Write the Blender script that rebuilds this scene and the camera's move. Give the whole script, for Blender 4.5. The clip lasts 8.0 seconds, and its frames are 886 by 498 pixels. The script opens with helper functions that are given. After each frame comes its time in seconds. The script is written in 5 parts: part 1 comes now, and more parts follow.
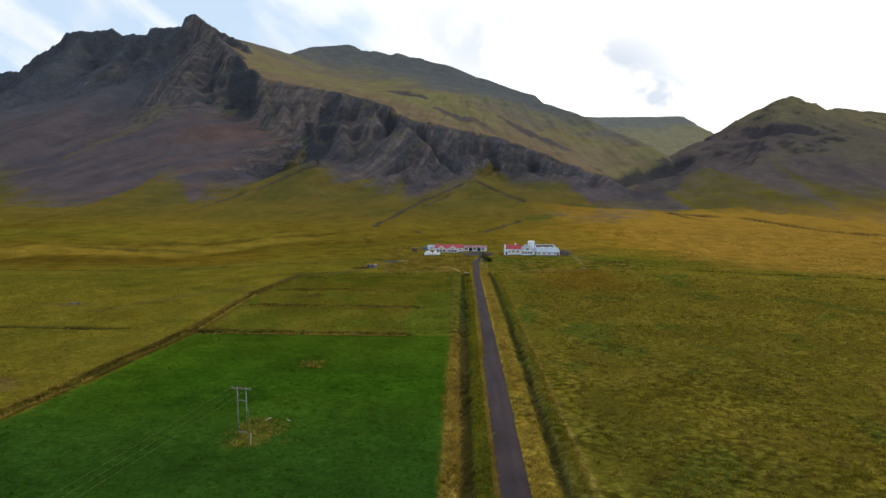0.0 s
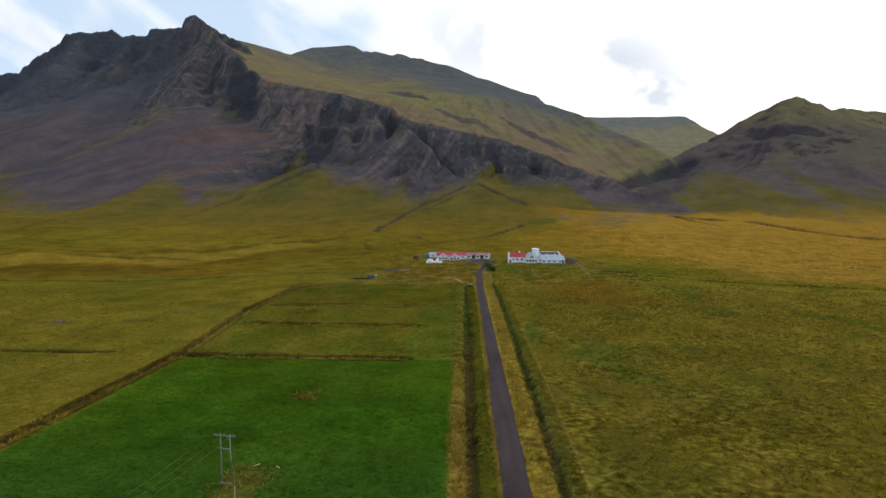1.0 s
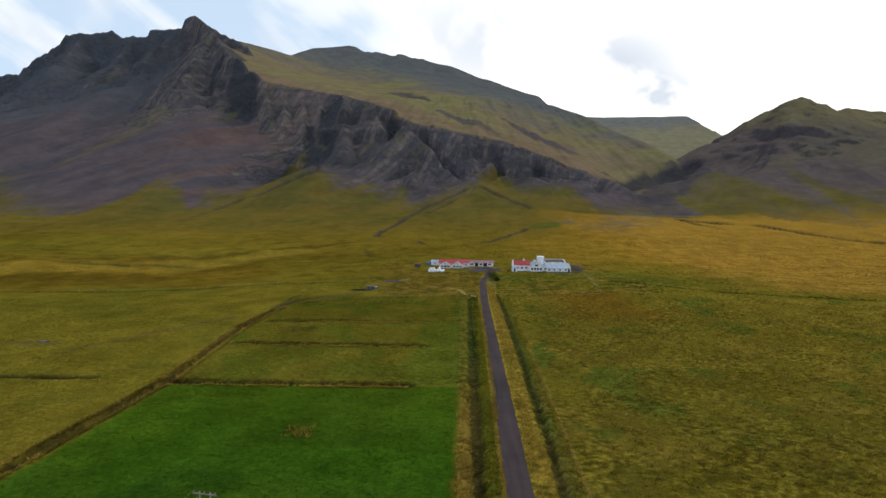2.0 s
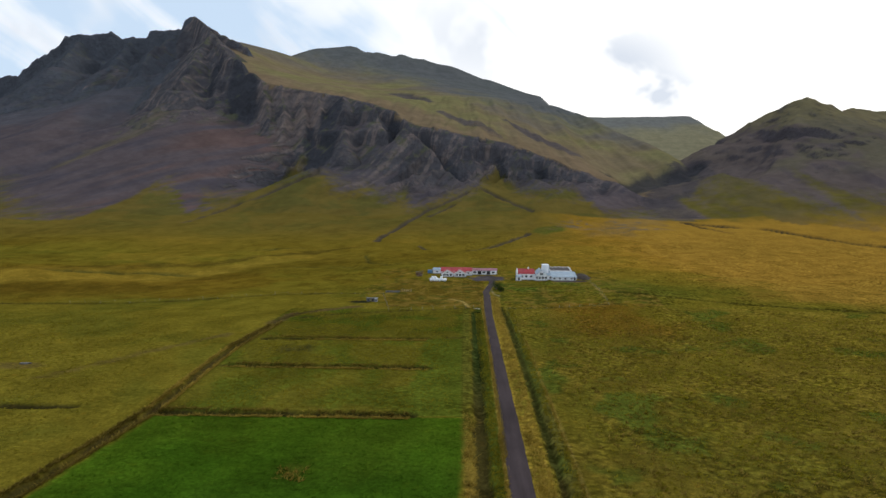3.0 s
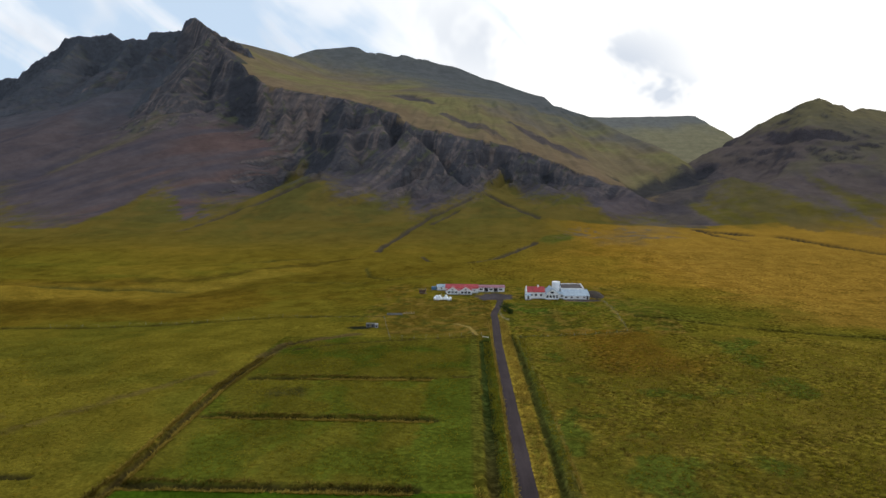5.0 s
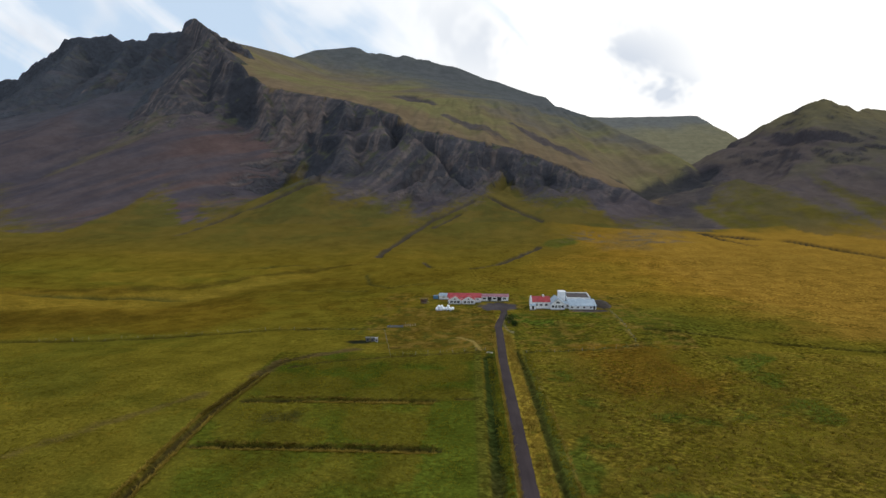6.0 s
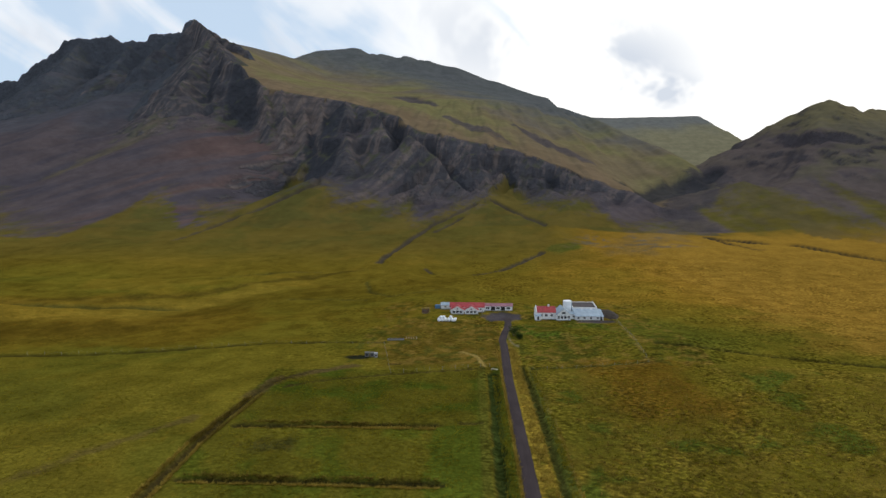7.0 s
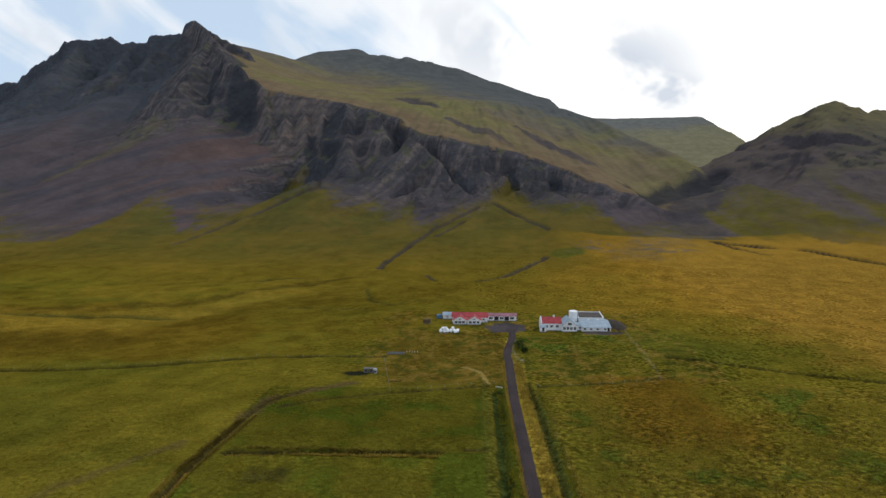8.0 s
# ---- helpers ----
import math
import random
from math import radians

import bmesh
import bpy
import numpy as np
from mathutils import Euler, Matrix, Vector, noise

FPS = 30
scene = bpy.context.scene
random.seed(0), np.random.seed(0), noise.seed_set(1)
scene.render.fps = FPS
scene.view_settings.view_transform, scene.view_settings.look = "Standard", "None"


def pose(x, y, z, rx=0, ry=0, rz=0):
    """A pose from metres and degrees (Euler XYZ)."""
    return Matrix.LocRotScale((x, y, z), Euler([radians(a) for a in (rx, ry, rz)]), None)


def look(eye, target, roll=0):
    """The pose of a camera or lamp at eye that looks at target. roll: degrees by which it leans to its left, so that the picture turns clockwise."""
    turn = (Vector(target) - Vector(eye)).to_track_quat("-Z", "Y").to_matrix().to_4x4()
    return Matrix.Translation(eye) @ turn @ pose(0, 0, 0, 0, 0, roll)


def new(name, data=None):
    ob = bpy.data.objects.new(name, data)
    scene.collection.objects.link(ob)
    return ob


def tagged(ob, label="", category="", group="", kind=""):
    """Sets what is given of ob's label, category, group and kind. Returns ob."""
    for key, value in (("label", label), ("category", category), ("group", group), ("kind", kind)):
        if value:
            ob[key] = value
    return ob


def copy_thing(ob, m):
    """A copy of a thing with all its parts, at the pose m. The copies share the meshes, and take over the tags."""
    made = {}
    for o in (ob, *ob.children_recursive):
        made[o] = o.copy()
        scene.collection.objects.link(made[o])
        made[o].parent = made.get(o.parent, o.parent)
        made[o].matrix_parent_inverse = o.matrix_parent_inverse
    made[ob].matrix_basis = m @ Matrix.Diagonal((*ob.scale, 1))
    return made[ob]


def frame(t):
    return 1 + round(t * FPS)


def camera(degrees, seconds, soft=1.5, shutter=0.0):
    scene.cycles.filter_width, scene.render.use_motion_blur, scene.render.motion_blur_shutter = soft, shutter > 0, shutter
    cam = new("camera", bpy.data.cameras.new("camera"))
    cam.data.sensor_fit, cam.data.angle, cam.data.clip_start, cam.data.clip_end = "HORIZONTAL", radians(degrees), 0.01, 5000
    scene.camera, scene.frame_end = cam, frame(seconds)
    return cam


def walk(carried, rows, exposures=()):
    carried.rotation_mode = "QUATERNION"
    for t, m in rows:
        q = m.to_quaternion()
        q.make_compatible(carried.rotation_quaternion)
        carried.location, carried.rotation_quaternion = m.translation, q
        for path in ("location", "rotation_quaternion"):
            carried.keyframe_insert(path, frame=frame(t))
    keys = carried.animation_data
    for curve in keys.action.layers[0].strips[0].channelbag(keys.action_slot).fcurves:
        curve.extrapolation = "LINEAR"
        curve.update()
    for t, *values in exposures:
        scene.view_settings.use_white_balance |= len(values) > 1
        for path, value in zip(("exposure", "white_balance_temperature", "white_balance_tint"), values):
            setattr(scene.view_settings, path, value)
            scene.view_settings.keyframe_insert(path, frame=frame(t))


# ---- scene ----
cam = camera(77.0, 8.0, soft=1.5)
PATH = [
    (0, (-7.062, -1.283, 38.079), (-7.351, 8.656, 37.009), 0.51),
    (0.5, (-7.407, 2.861, 39.783), (-7.708, 12.799, 38.713), 0.47),
    (1, (-7.765, 7.012, 41.493), (-8.078, 16.949, 40.423), 0.42),
    (1.5, (-8.133, 11.169, 43.207), (-8.459, 21.106, 42.136), 0.38),
    (2, (-8.510, 15.331, 44.919), (-8.849, 25.268, 43.846), 0.34),
    (2.5, (-8.893, 19.497, 46.626), (-9.244, 29.433, 45.551), 0.29),
    (3, (-9.281, 23.664, 48.322), (-9.643, 33.599, 47.245), 0.25),
    (3.5, (-9.669, 27.832, 50.004), (-10.044, 37.767, 48.925), 0.22),
    (4, (-10.058, 32.000, 51.668), (-10.445, 41.934, 50.587), 0.18),
    (4.5, (-10.443, 36.165, 53.309), (-10.842, 46.098, 52.225), 0.14),
    (5, (-10.823, 40.326, 54.922), (-11.235, 50.259, 53.837), 0.11),
    (5.5, (-11.197, 44.483, 56.503), (-11.620, 54.415, 55.418), 0.08),
    (6, (-11.560, 48.633, 58.049), (-11.995, 58.564, 56.963), 0.04),
    (6.5, (-11.912, 52.774, 59.554), (-12.359, 62.705, 58.469), 0.01),
    (7, (-12.249, 56.907, 61.014), (-12.708, 66.838, 59.932), -0.02),
    (7.5, (-12.570, 61.029, 62.425), (-13.041, 70.959, 61.347), -0.04),
    (8, (-12.873, 65.138, 63.783), (-13.356, 75.069, 62.710), -0.07),
]
walk(cam, [(t, look(eye, target, roll)) for t, eye, target, roll in PATH], exposures=[(0.0, -0.19), (4.0, -0.27), (8.0, -0.35)])

# ---- world and light ----
SUN_AZ, SUN_EL = radians(62), radians(33)      # azimuth to the right of the road's heading
SUN_DIR = Vector((math.sin(SUN_AZ) * math.cos(SUN_EL), math.cos(SUN_AZ) * math.cos(SUN_EL), math.sin(SUN_EL)))
sun = new("sun", bpy.data.lights.new("sun", "SUN"))
sun.data.energy, sun.data.angle, sun.data.color = 1.05, radians(10), (1.0, 0.92, 0.80)
sun.matrix_world = look(SUN_DIR * 100, (0, 0, 0))


class Nodes:
    """Short hand for building a node tree."""

    def __init__(self, tree):
        self.tree = tree
        tree.nodes.clear()

    def add(self, kind, inputs=(), **props):
        n = self.tree.nodes.new(kind)
        for key, value in props.items():
            setattr(n, key, value)
        for key, value in dict(inputs).items():
            if isinstance(value, bpy.types.NodeSocket):
                self.tree.links.new(value, n.inputs[key])
            else:
                n.inputs[key].default_value = value
        return n

    def math(self, op, a, b=0.0, c=0.0, clamp=False):
        return self.add("ShaderNodeMath", {0: a, 1: b, 2: c}, operation=op, use_clamp=clamp).outputs[0]

    def noise(self, vector, scale, detail=4.0, rough=0.55, distortion=0.0):
        return self.add("ShaderNodeTexNoise", {"Vector": vector, "Scale": scale, "Detail": detail, "Roughness": rough, "Distortion": distortion})

    def mix(self, fac, a, b, blend="MIX"):
        n = self.add("ShaderNodeMix", {"Factor": fac}, data_type="RGBA", blend_type=blend)
        for key, value in ((6, a), (7, b)):
            if isinstance(value, bpy.types.NodeSocket):
                self.tree.links.new(value, n.inputs[key])
            else:
                n.inputs[key].default_value = value
        return n.outputs[2]

    def ramp(self, fac, low, high):
        return self.add("ShaderNodeMapRange", {"Value": fac, "From Min": low, "From Max": high}, interpolation_type="SMOOTHSTEP").outputs[0]


def make_world():
    world = bpy.data.worlds.new("sky")
    scene.world = world
    world.use_nodes = True
    n = Nodes(world.node_tree)
    sky = n.add("ShaderNodeTexSky", sky_type="NISHITA", sun_disc=False, sun_elevation=SUN_EL, sun_rotation=SUN_AZ)
    blue = n.add("ShaderNodeVectorMath", {0: sky.outputs[0], "Scale": 0.14}, operation="SCALE").outputs[0]
    blue = n.mix(0.82, blue, (0.80, 0.99, 1.22, 1))
    way = n.add("ShaderNodeTexCoord").outputs["Generated"]
    axes = n.add("ShaderNodeSeparateXYZ", {0: way})
    # cloud streaks over the hills, by bearing and height above the horizon
    ahead = n.math("MAXIMUM", axes.outputs[1], 0.18)
    bearing, rise = n.math("DIVIDE", axes.outputs[0], ahead), n.math("DIVIDE", axes.outputs[2], ahead)
    dome = n.add("ShaderNodeCombineXYZ", {0: bearing, 1: rise}).outputs[0]
    turned = n.add("ShaderNodeMapping", {"Vector": dome, "Rotation": (0, 0, radians(36))}).outputs[0]
    streaks = n.add("ShaderNodeMapping", {"Vector": turned, "Scale": (2.2, 8.5, 1.0), "Location": (2.3, 1.35, 0.0)}).outputs[0]
    big = n.noise(streaks, 1.0, 4.0, 0.5, 0.5).outputs[0]
    small = n.noise(dome, 6.5, 4.0, 0.55, 0.3).outputs[0]
    mass = n.math("ADD", n.math("MULTIPLY", big, 0.75), n.math("MULTIPLY", small, 0.25))

    def clearing(b, r, wide, high):
        x, y = n.math("DIVIDE", n.math("SUBTRACT", bearing, b), wide), n.math("DIVIDE", n.math("SUBTRACT", rise, r), high)
        return n.math("POWER", 2.7, n.math("MULTIPLY", -1.0, n.math("ADD", n.math("MULTIPLY", x, x), n.math("MULTIPLY", y, y))))

    veil = n.math("MULTIPLY", n.ramp(bearing, -0.32, 0.25), n.ramp(axes.outputs[1], 0.0, 0.3))
    gap = n.math("ADD", clearing(-0.20, 0.27, 0.07, 0.05), n.math("ADD", clearing(-0.46, 0.30, 0.06, 0.05), clearing(-0.86, 0.22, 0.09, 0.09)))
    cover = n.ramp(n.math("SUBTRACT", n.math("ADD", mass, n.math("MULTIPLY", veil, 0.26)), n.math("MULTIPLY", gap, 0.10)), 0.41, 0.57)
    grey = n.math("MULTIPLY", n.math("ADD", clearing(0.27, 0.21, 0.13, 0.08), n.math("ADD", clearing(0.33, 0.165, 0.07, 0.025), n.math("MULTIPLY", clearing(0.03, 0.26, 0.15, 0.09), 0.8))), n.ramp(small, 0.40, 0.58))
    thick = n.math("MAXIMUM", n.math("MULTIPLY", n.ramp(small, 0.48, 0.72), n.math("SUBTRACT", 0.75, n.math("MULTIPLY", veil, 0.75))), n.math("MINIMUM", grey, 1.0))
    cloud = n.mix(veil, (1.10, 1.16, 1.24, 1), (1.55, 1.53, 1.48, 1))
    cloud = n.mix(thick, cloud, (0.87, 0.94, 1.05, 1))
    out = n.add("ShaderNodeBackground", {"Color": n.mix(cover, blue, cloud), "Strength": 1.0})
    n.add("ShaderNodeOutputWorld", {"Surface": out.outputs[0]})


make_world()

# ---- numeric noise and shapes of the land ----
PERM = np.random.RandomState(7).permutation(512)
ANG = np.random.RandomState(8).uniform(0, 2 * np.pi, 512)
GRAD_X, GRAD_Y = np.cos(ANG).astype(np.float32), np.sin(ANG).astype(np.float32)
PERM = PERM.astype(np.int32)


def perlin(x, y):
    x, y = np.broadcast_arrays(x, y)
    xi, yi = np.floor(x).astype(np.int32), np.floor(y).astype(np.int32)
    xf, yf = (x - xi).astype(np.float32), (y - yi).astype(np.float32)
    u, v = xf * xf * xf * (xf * (xf * 6 - 15) + 10), yf * yf * yf * (yf * (yf * 6 - 15) + 10)

    def corner(i, j):
        a = (PERM[(xi + i) & 511] + yi + j) & 511
        return GRAD_X[a] * (xf - i) + GRAD_Y[a] * (yf - j)

    top = corner(0, 0) * (1 - u) + corner(1, 0) * u
    low = corner(0, 1) * (1 - u) + corner(1, 1) * u
    return 1.5 * (top * (1 - v) + low * v)


def fbm(x, y, octaves=4, gain=0.5):
    total, amp = 0.0, 1.0
    for k in range(octaves):
        total = total + amp * perlin(x * 2.03 ** k + 17.3 * k, y * 2.03 ** k - 9.1 * k)
        amp *= gain
    return total


def ridged(x, y, octaves=4, gain=0.5):
    total, amp, norm = 0.0, 1.0, 0.0
    for k in range(octaves):
        total = total + amp * (1 - np.abs(perlin(x * 2.07 ** k + 31.7 * k, y * 2.07 ** k + 5.3 * k)) * 1.6)
        norm += amp
        amp *= gain
    return total / norm


def step(low, high, v):
    k = np.clip((v - low) / (high - low), 0, 1)
    return k * k * (3 - 2 * k)


def smooth_max(a, b, k):
    h = np.clip(0.5 + 0.5 * (a - b) / k, 0, 1)
    return b + (a - b) * h + k * h * (1 - h)


def along(x, y, points):
    """Nearest place on a broken line: distance, length along it, the third coordinate there."""
    best = np.full(x.shape, 1e9)
    s_out, z_out, run = np.zeros(x.shape), np.zeros(x.shape), 0.0
    for (ax, ay, az), (bx, by, bz) in zip(points, points[1:]):
        dx, dy = bx - ax, by - ay
        size = math.hypot(dx, dy)
        k = np.clip(((x - ax) * dx + (y - ay) * dy) / size ** 2, 0, 1)
        d = np.hypot(x - ax - k * dx, y - ay - k * dy)
        near = d < best
        best = np.where(near, d, best)
        s_out, z_out = np.where(near, run + k * size, s_out), np.where(near, az + k * (bz - az), z_out)
        run += size
    return best, s_out, z_out


# crests of the hills: x, y, height
CREST_LEFT = [(-2300, 1500, 260), (-1433, 1450, 300), (-1200, 1475, 335), (-1165, 1468, 338), (-1105, 1450, 374), (-1022, 1430, 402), (-997, 1420, 424), (-881, 1420, 428),
              (-855, 1420, 415), (-787, 1410, 415), (-770, 1400, 427), (-684, 1380, 425), (-666, 1365, 446), (-643, 1359, 450)]
CREST_SPUR = [(-643, 1359, 450), (-540, 1225, 372), (-442, 1066, 290), (-347, 990, 226), (-218, 980, 204), (-122, 915, 172), (-80, 840, 141), (-18, 815, 127), (47, 800, 113), (92, 775, 93),
              (133, 745, 73), (172, 728, 58), (215, 715, 33)]
CREST_BACK = [(-900, 1700, 425), (-640, 1430, 425), (-530, 1700, 436), (-490, 1900, 503), (-386, 1950, 521), (-232, 1950, 502), (-75, 1900, 451), (55, 1850, 396), (196, 1800, 335),
              (295, 1750, 271), (350, 1600, 196)]
CREST_FAR = [(-400, 2900, 480), (321, 2900, 428), (494, 2900, 412), (694, 2900, 406), (1092, 2900, 413), (1122, 2900, 388), (1162, 2900, 345), (1205, 2900, 330), (1245, 2900, 304), (1500, 2900, 200), (3400, 2900, 160)]
CREST_RIGHT = [(454, 1060, 140), (480, 975, 172), (526, 944, 194), (592, 1000, 194), (721, 1150, 202), (905, 1400, 242), (1054, 1450, 238), (1277, 1500, 260), (2300, 1600, 250)]

# buttresses that stand out from the face: how steep to the west, to the east, how rough, the line
RIBS = [(1.7, 0.75, 5, [(-442, 1066, 290), (-352, 990, 228), (-324, 915, 156)]),
        (1.3, 1.3, 4, [(-500, 1140, 326), (-450, 1040, 246), (-436, 985, 194)]),
        (0.95, 1.0, 6, [(-206, 955, 198), (-190, 880, 160), (-176, 812, 112)]),
        (0.9, 1.2, 6, [(-168, 925, 184), (-142, 872, 158), (-118, 812, 114)]),
        (0.85, 1.5, 4, [(-99, 806, 116), (-90, 784, 130), (-52, 766, 102), (-36, 742, 74), (-8, 704, 50)]),
        (0.9, 1.0, 5, [(-20, 800, 116), (-2, 765, 94), (8, 735, 68)]),
        (0.9, 0.9, 5, [(62, 778, 97), (70, 740, 75), (76, 705, 54)]),
        (0.9, 1.0, 5, [(104, 760, 84), (116, 730, 64), (126, 700, 46)]),
        (1.1, 1.2, 5, [(-322, 988, 222), (-304, 935, 176), (-288, 885, 134)]),
        (1.1, 1.2, 5, [(-288, 986, 214), (-268, 930, 166), (-252, 880, 126)]),
        (1.2, 1.2, 5, [(-254, 980, 208), (-240, 935, 172)]),
        (0.8, 0.8, 5, [(-545, 1225, 374), (-515, 1080, 290), (-492, 985, 226)]),
        (1.7, 1.7, 2, [(-652, 1362, 449), (-582, 1343, 407), (-512, 1332, 372)]),
        (1.0, 0.8, 5, [(-700, 1385, 418), (-692, 1250, 340), (-668, 1165, 278)]),
        (0.9, 0.9, 5, [(-960, 1420, 416), (-925, 1300, 342)]),
        (0.9, 0.9, 5, [(-830, 1415, 414), (-806, 1310, 340)])]
# deep gullies in the face: x0, y0, x1, y1, half width, depth
CHASMS = [(-226, 930, -204, 800, 17, 22), (-122, 885, -104, 812, 18, 20), (-70, 815, -22, 738, 10, 18), (-402, 1030, -382, 965, 30, 5), (-470, 1100, -462, 1000, 9, 9),
          (-250, 905, -215, 770, 9, 10), (34, 780, 44, 735, 9, 9), (88, 760, 96, 715, 8, 8), (-605, 1270, -590, 1130, 14, 12), (-815, 1340, -800, 1230, 16, 12), (-1010, 1400, -980, 1300, 16, 12)]
# the ravine between the two hills: the same
RAVINE = [(218, 728, 228, 785, 24, 8), (228, 785, 292, 850, 30, 14), (188, 786, 236, 812, 16, 6), (292, 850, 336, 878, 16, 8)]
# rock steps across the slopes: x from, to, height, half height
BENCHES = [(-560, -385, 187, 12), (-600, -470, 222, 9), (-480, -375, 262, 11), (-780, -570, 292, 10), (-770, -600, 262, 8), (-1000, -800, 332, 12),
           (-260, -90, 120, 9), (-230, -110, 156, 8), (-30, 60, 96, 8), (30, 150, 80, 7), (60, 160, 64, 5)]
BENCHES_RIGHT = [(400, 540, 128, 10), (370, 560, 104, 8)]
# long low spurs in the scree: the same as the buttresses
SPURS = [(0.62, 0.50, 2, [(-490, 930, 168), (-505, 850, 112), (-545, 765, 66)]), (0.55, 0.60, 2, [(-400, 930, 146), (-372, 830, 92), (-352, 720, 58)]), (0.6, 0.55, 2, [(-640, 1060, 214), (-690, 930, 144), (-740, 850, 100)])]

# grassy fans of debris at the foot: x, y, height of the tip, slope
FANS = [(-190, 722, 77, 0.43), (8, 690, 53, 0.30), (88, 700, 54, 0.36), (-345, 735, 54, 0.38), (318, 748, 70, 0.40), (385, 745, 60, 0.34), (-620, 760, 66, 0.32), (-110, 700, 42, 0.34)]

PLAIN_Y = [-3000, 0, 100, 170, 230, 300, 420, 480, 540, 620, 700, 1000, 5000]
PLAIN_Z = [-30, 0, 2, 3.3, 3.0, 2.2, 3.2, 8, 14, 21, 27, 48, 130]


def plain(x, y):
    """The gently rising fields and heath, with no ditches."""
    z = 0.0
    for o in (-14, -5, 5, 14):
        z = z + 0.25 * np.interp(y + o, PLAIN_Y, PLAIN_Z)
    scarp = y - np.interp(x, [-600, -260, -200, -145, -110, -60], [220, 300, 338, 374, 420, 440]) - 8 * fbm(x / 40, y / 40, 2)
    z = z - 4.5 * step(50, 170, -x) * step(195, 260, y) * (1 - step(-14, 22, scarp) * 0.8) * (1 - step(430, 560, y))
    z = z + 2.6 * np.exp(-((x - 62) / 26) ** 2 - ((y - 262) / 26) ** 2)
    z = z - 3.5 * step(90, 240, x) * step(235, 330, y) * (1 - step(360, 700, y))
    z = z - 12 * step(250, 520, x) * step(430, 600, y) * (1 - step(600, 800, y))
    far = step(265, 420, np.hypot(x, y))
    return z + far * (2.2 * fbm(x / 90, y / 60, 3) + 0.5 * fbm(x / 22, y / 16, 2))


# ditches: x0, y0, x1, y1, half width, depth
DITCHES = [(-5.8, -200, -5.8, 100, 1.2, 1.0), (-5.8, 100, -5.3, 174, 1.5, 1.0), (-5.3, 174, -4.5, 227, 1.7, 0.9), (6.6, -200, 6.6, 150, 0.85, 0.9), (6.6, 150, 6.4, 195, 0.95, 0.9), (6.4, 195, 5.4, 236, 1.1, 0.9), (-84, 55, -77.5, 99, 1.25, 1.1), (-77.5, 99, -73.2, 133, 1.25, 1.1), (-73.2, 133, -74.6, 176, 1.25, 1.1),
           (-74.6, 176, -73.4, 207, 1.25, 1.0), (-73.4, 207, -70.6, 219, 1.4, 0.6), (-70.6, 219, -63, 227, 1.2, 0.4), (-66.5, 213.5, -57, 219, 0.7, 0.45), (-57, 219, -46, 223, 0.75, 0.5), (-46, 223, -34.5, 226.5, 0.8, 0.55), (-72, 131.3, -20, 132.2, 1.3, 1.0),
           (-70, 160.5, -18, 160.9, 1.3, 1.0), (-69, 186, -20, 188, 1.3, 1.0), (-14, 189.5, -9, 190, 0.9, 0.5), (-300, 131, -91, 133.2, 1.2, 0.9), (-320, 238, -180, 254, 1.8, 1.6),
           (-180, 254, -93, 264, 1.8, 1.6), (-93, 264, -44, 263, 1.3, 1.1), (57, 258.8, 78, 252.8, 1.4, 1.4), (78, 252.8, 102, 247.4, 1.5, 1.5), (102, 247.4, 120, 241.5, 1.5, 1.4), (120, 241.5, 260, 205, 1.2, 0.9), (-34.5, 226.5, -7.6, 233.2, 0.85, 0.6),
           (8.3, 233, 48, 240, 0.7, 0.45)]
# stream beds and cuts on the slopes: x0, y0, x1, y1, half width, depth
CUTS = [(-204, 770, -188, 700, 5, 4.0), (-188, 700, -206, 681, 5, 4.0), (-206, 681, -234, 653, 4.6, 3.6), (-234, 653, -258, 632, 4.4, 3.4), (-258, 632, -268, 600, 4.2, 3.0), (-268, 600, -275, 540, 4.0, 2.4), (-6, 664, -22, 640, 4.0, 2.8),
        (-22, 640, -46, 606, 4.0, 2.6), (-46, 606, -58, 560, 3.6, 2.4), (-58, 560, -72, 519, 3.4, 2.2), (-72, 519, -78, 462, 3.2, 1.8), (14, 674, 34, 640, 4.0, 2.8), (34, 640, 60, 596, 3.4, 2.0), (-20, 618, -44, 570, 3.0, 1.8),
        (-76, 399, -69, 371, 1.5, 1.0), (-69, 371, -55, 354, 1.6, 1.0), (-55, 354, -30, 372, 1.6, 0.7), (-42, 440, -34, 421, 1.6, 0.9), (-34, 421, -10, 428, 2.6, 1.6), (-10, 428, 10, 444, 2.6, 1.8), (10, 444, 33, 479, 2.8, 1.8), (33, 479, 48, 503, 2.4, 1.4), (-112, 353, -66, 345, 1.3, 0.7), (-66, 300, -44, 272, 1.3, 0.7),
        (212, 574, 244, 549, 4.0, 3.0), (266, 542, 303, 506, 5.5, 4.6), (303, 506, 350, 462, 5.5, 4.6), (205, 576, 227, 522, 3.0, 2.2), (-175, 412, -118, 436, 2.2, 1.3), (-250, 330, -165, 342, 2.6, 1.2)]
# the height to which pale grass climbs on the round hill, by x
SLATE_X, SLATE_Z = [-600, -449, -294, -171, -71, 17, 71, 173, 300], [440, 412, 380, 342, 296, 248, 224, 190, 160]
# dark bands on the round hill, rock except the third, a soft shade: x0, y0, x1, y1, half width, depth
LEDGES = [(-150, 1300, -96, 1130, 26, 7), (-40, 975, 36, 862, 14, 5), (75, 981, 150, 850, 22, 4), (-330, 1010, -235, 990, 5, 2)]


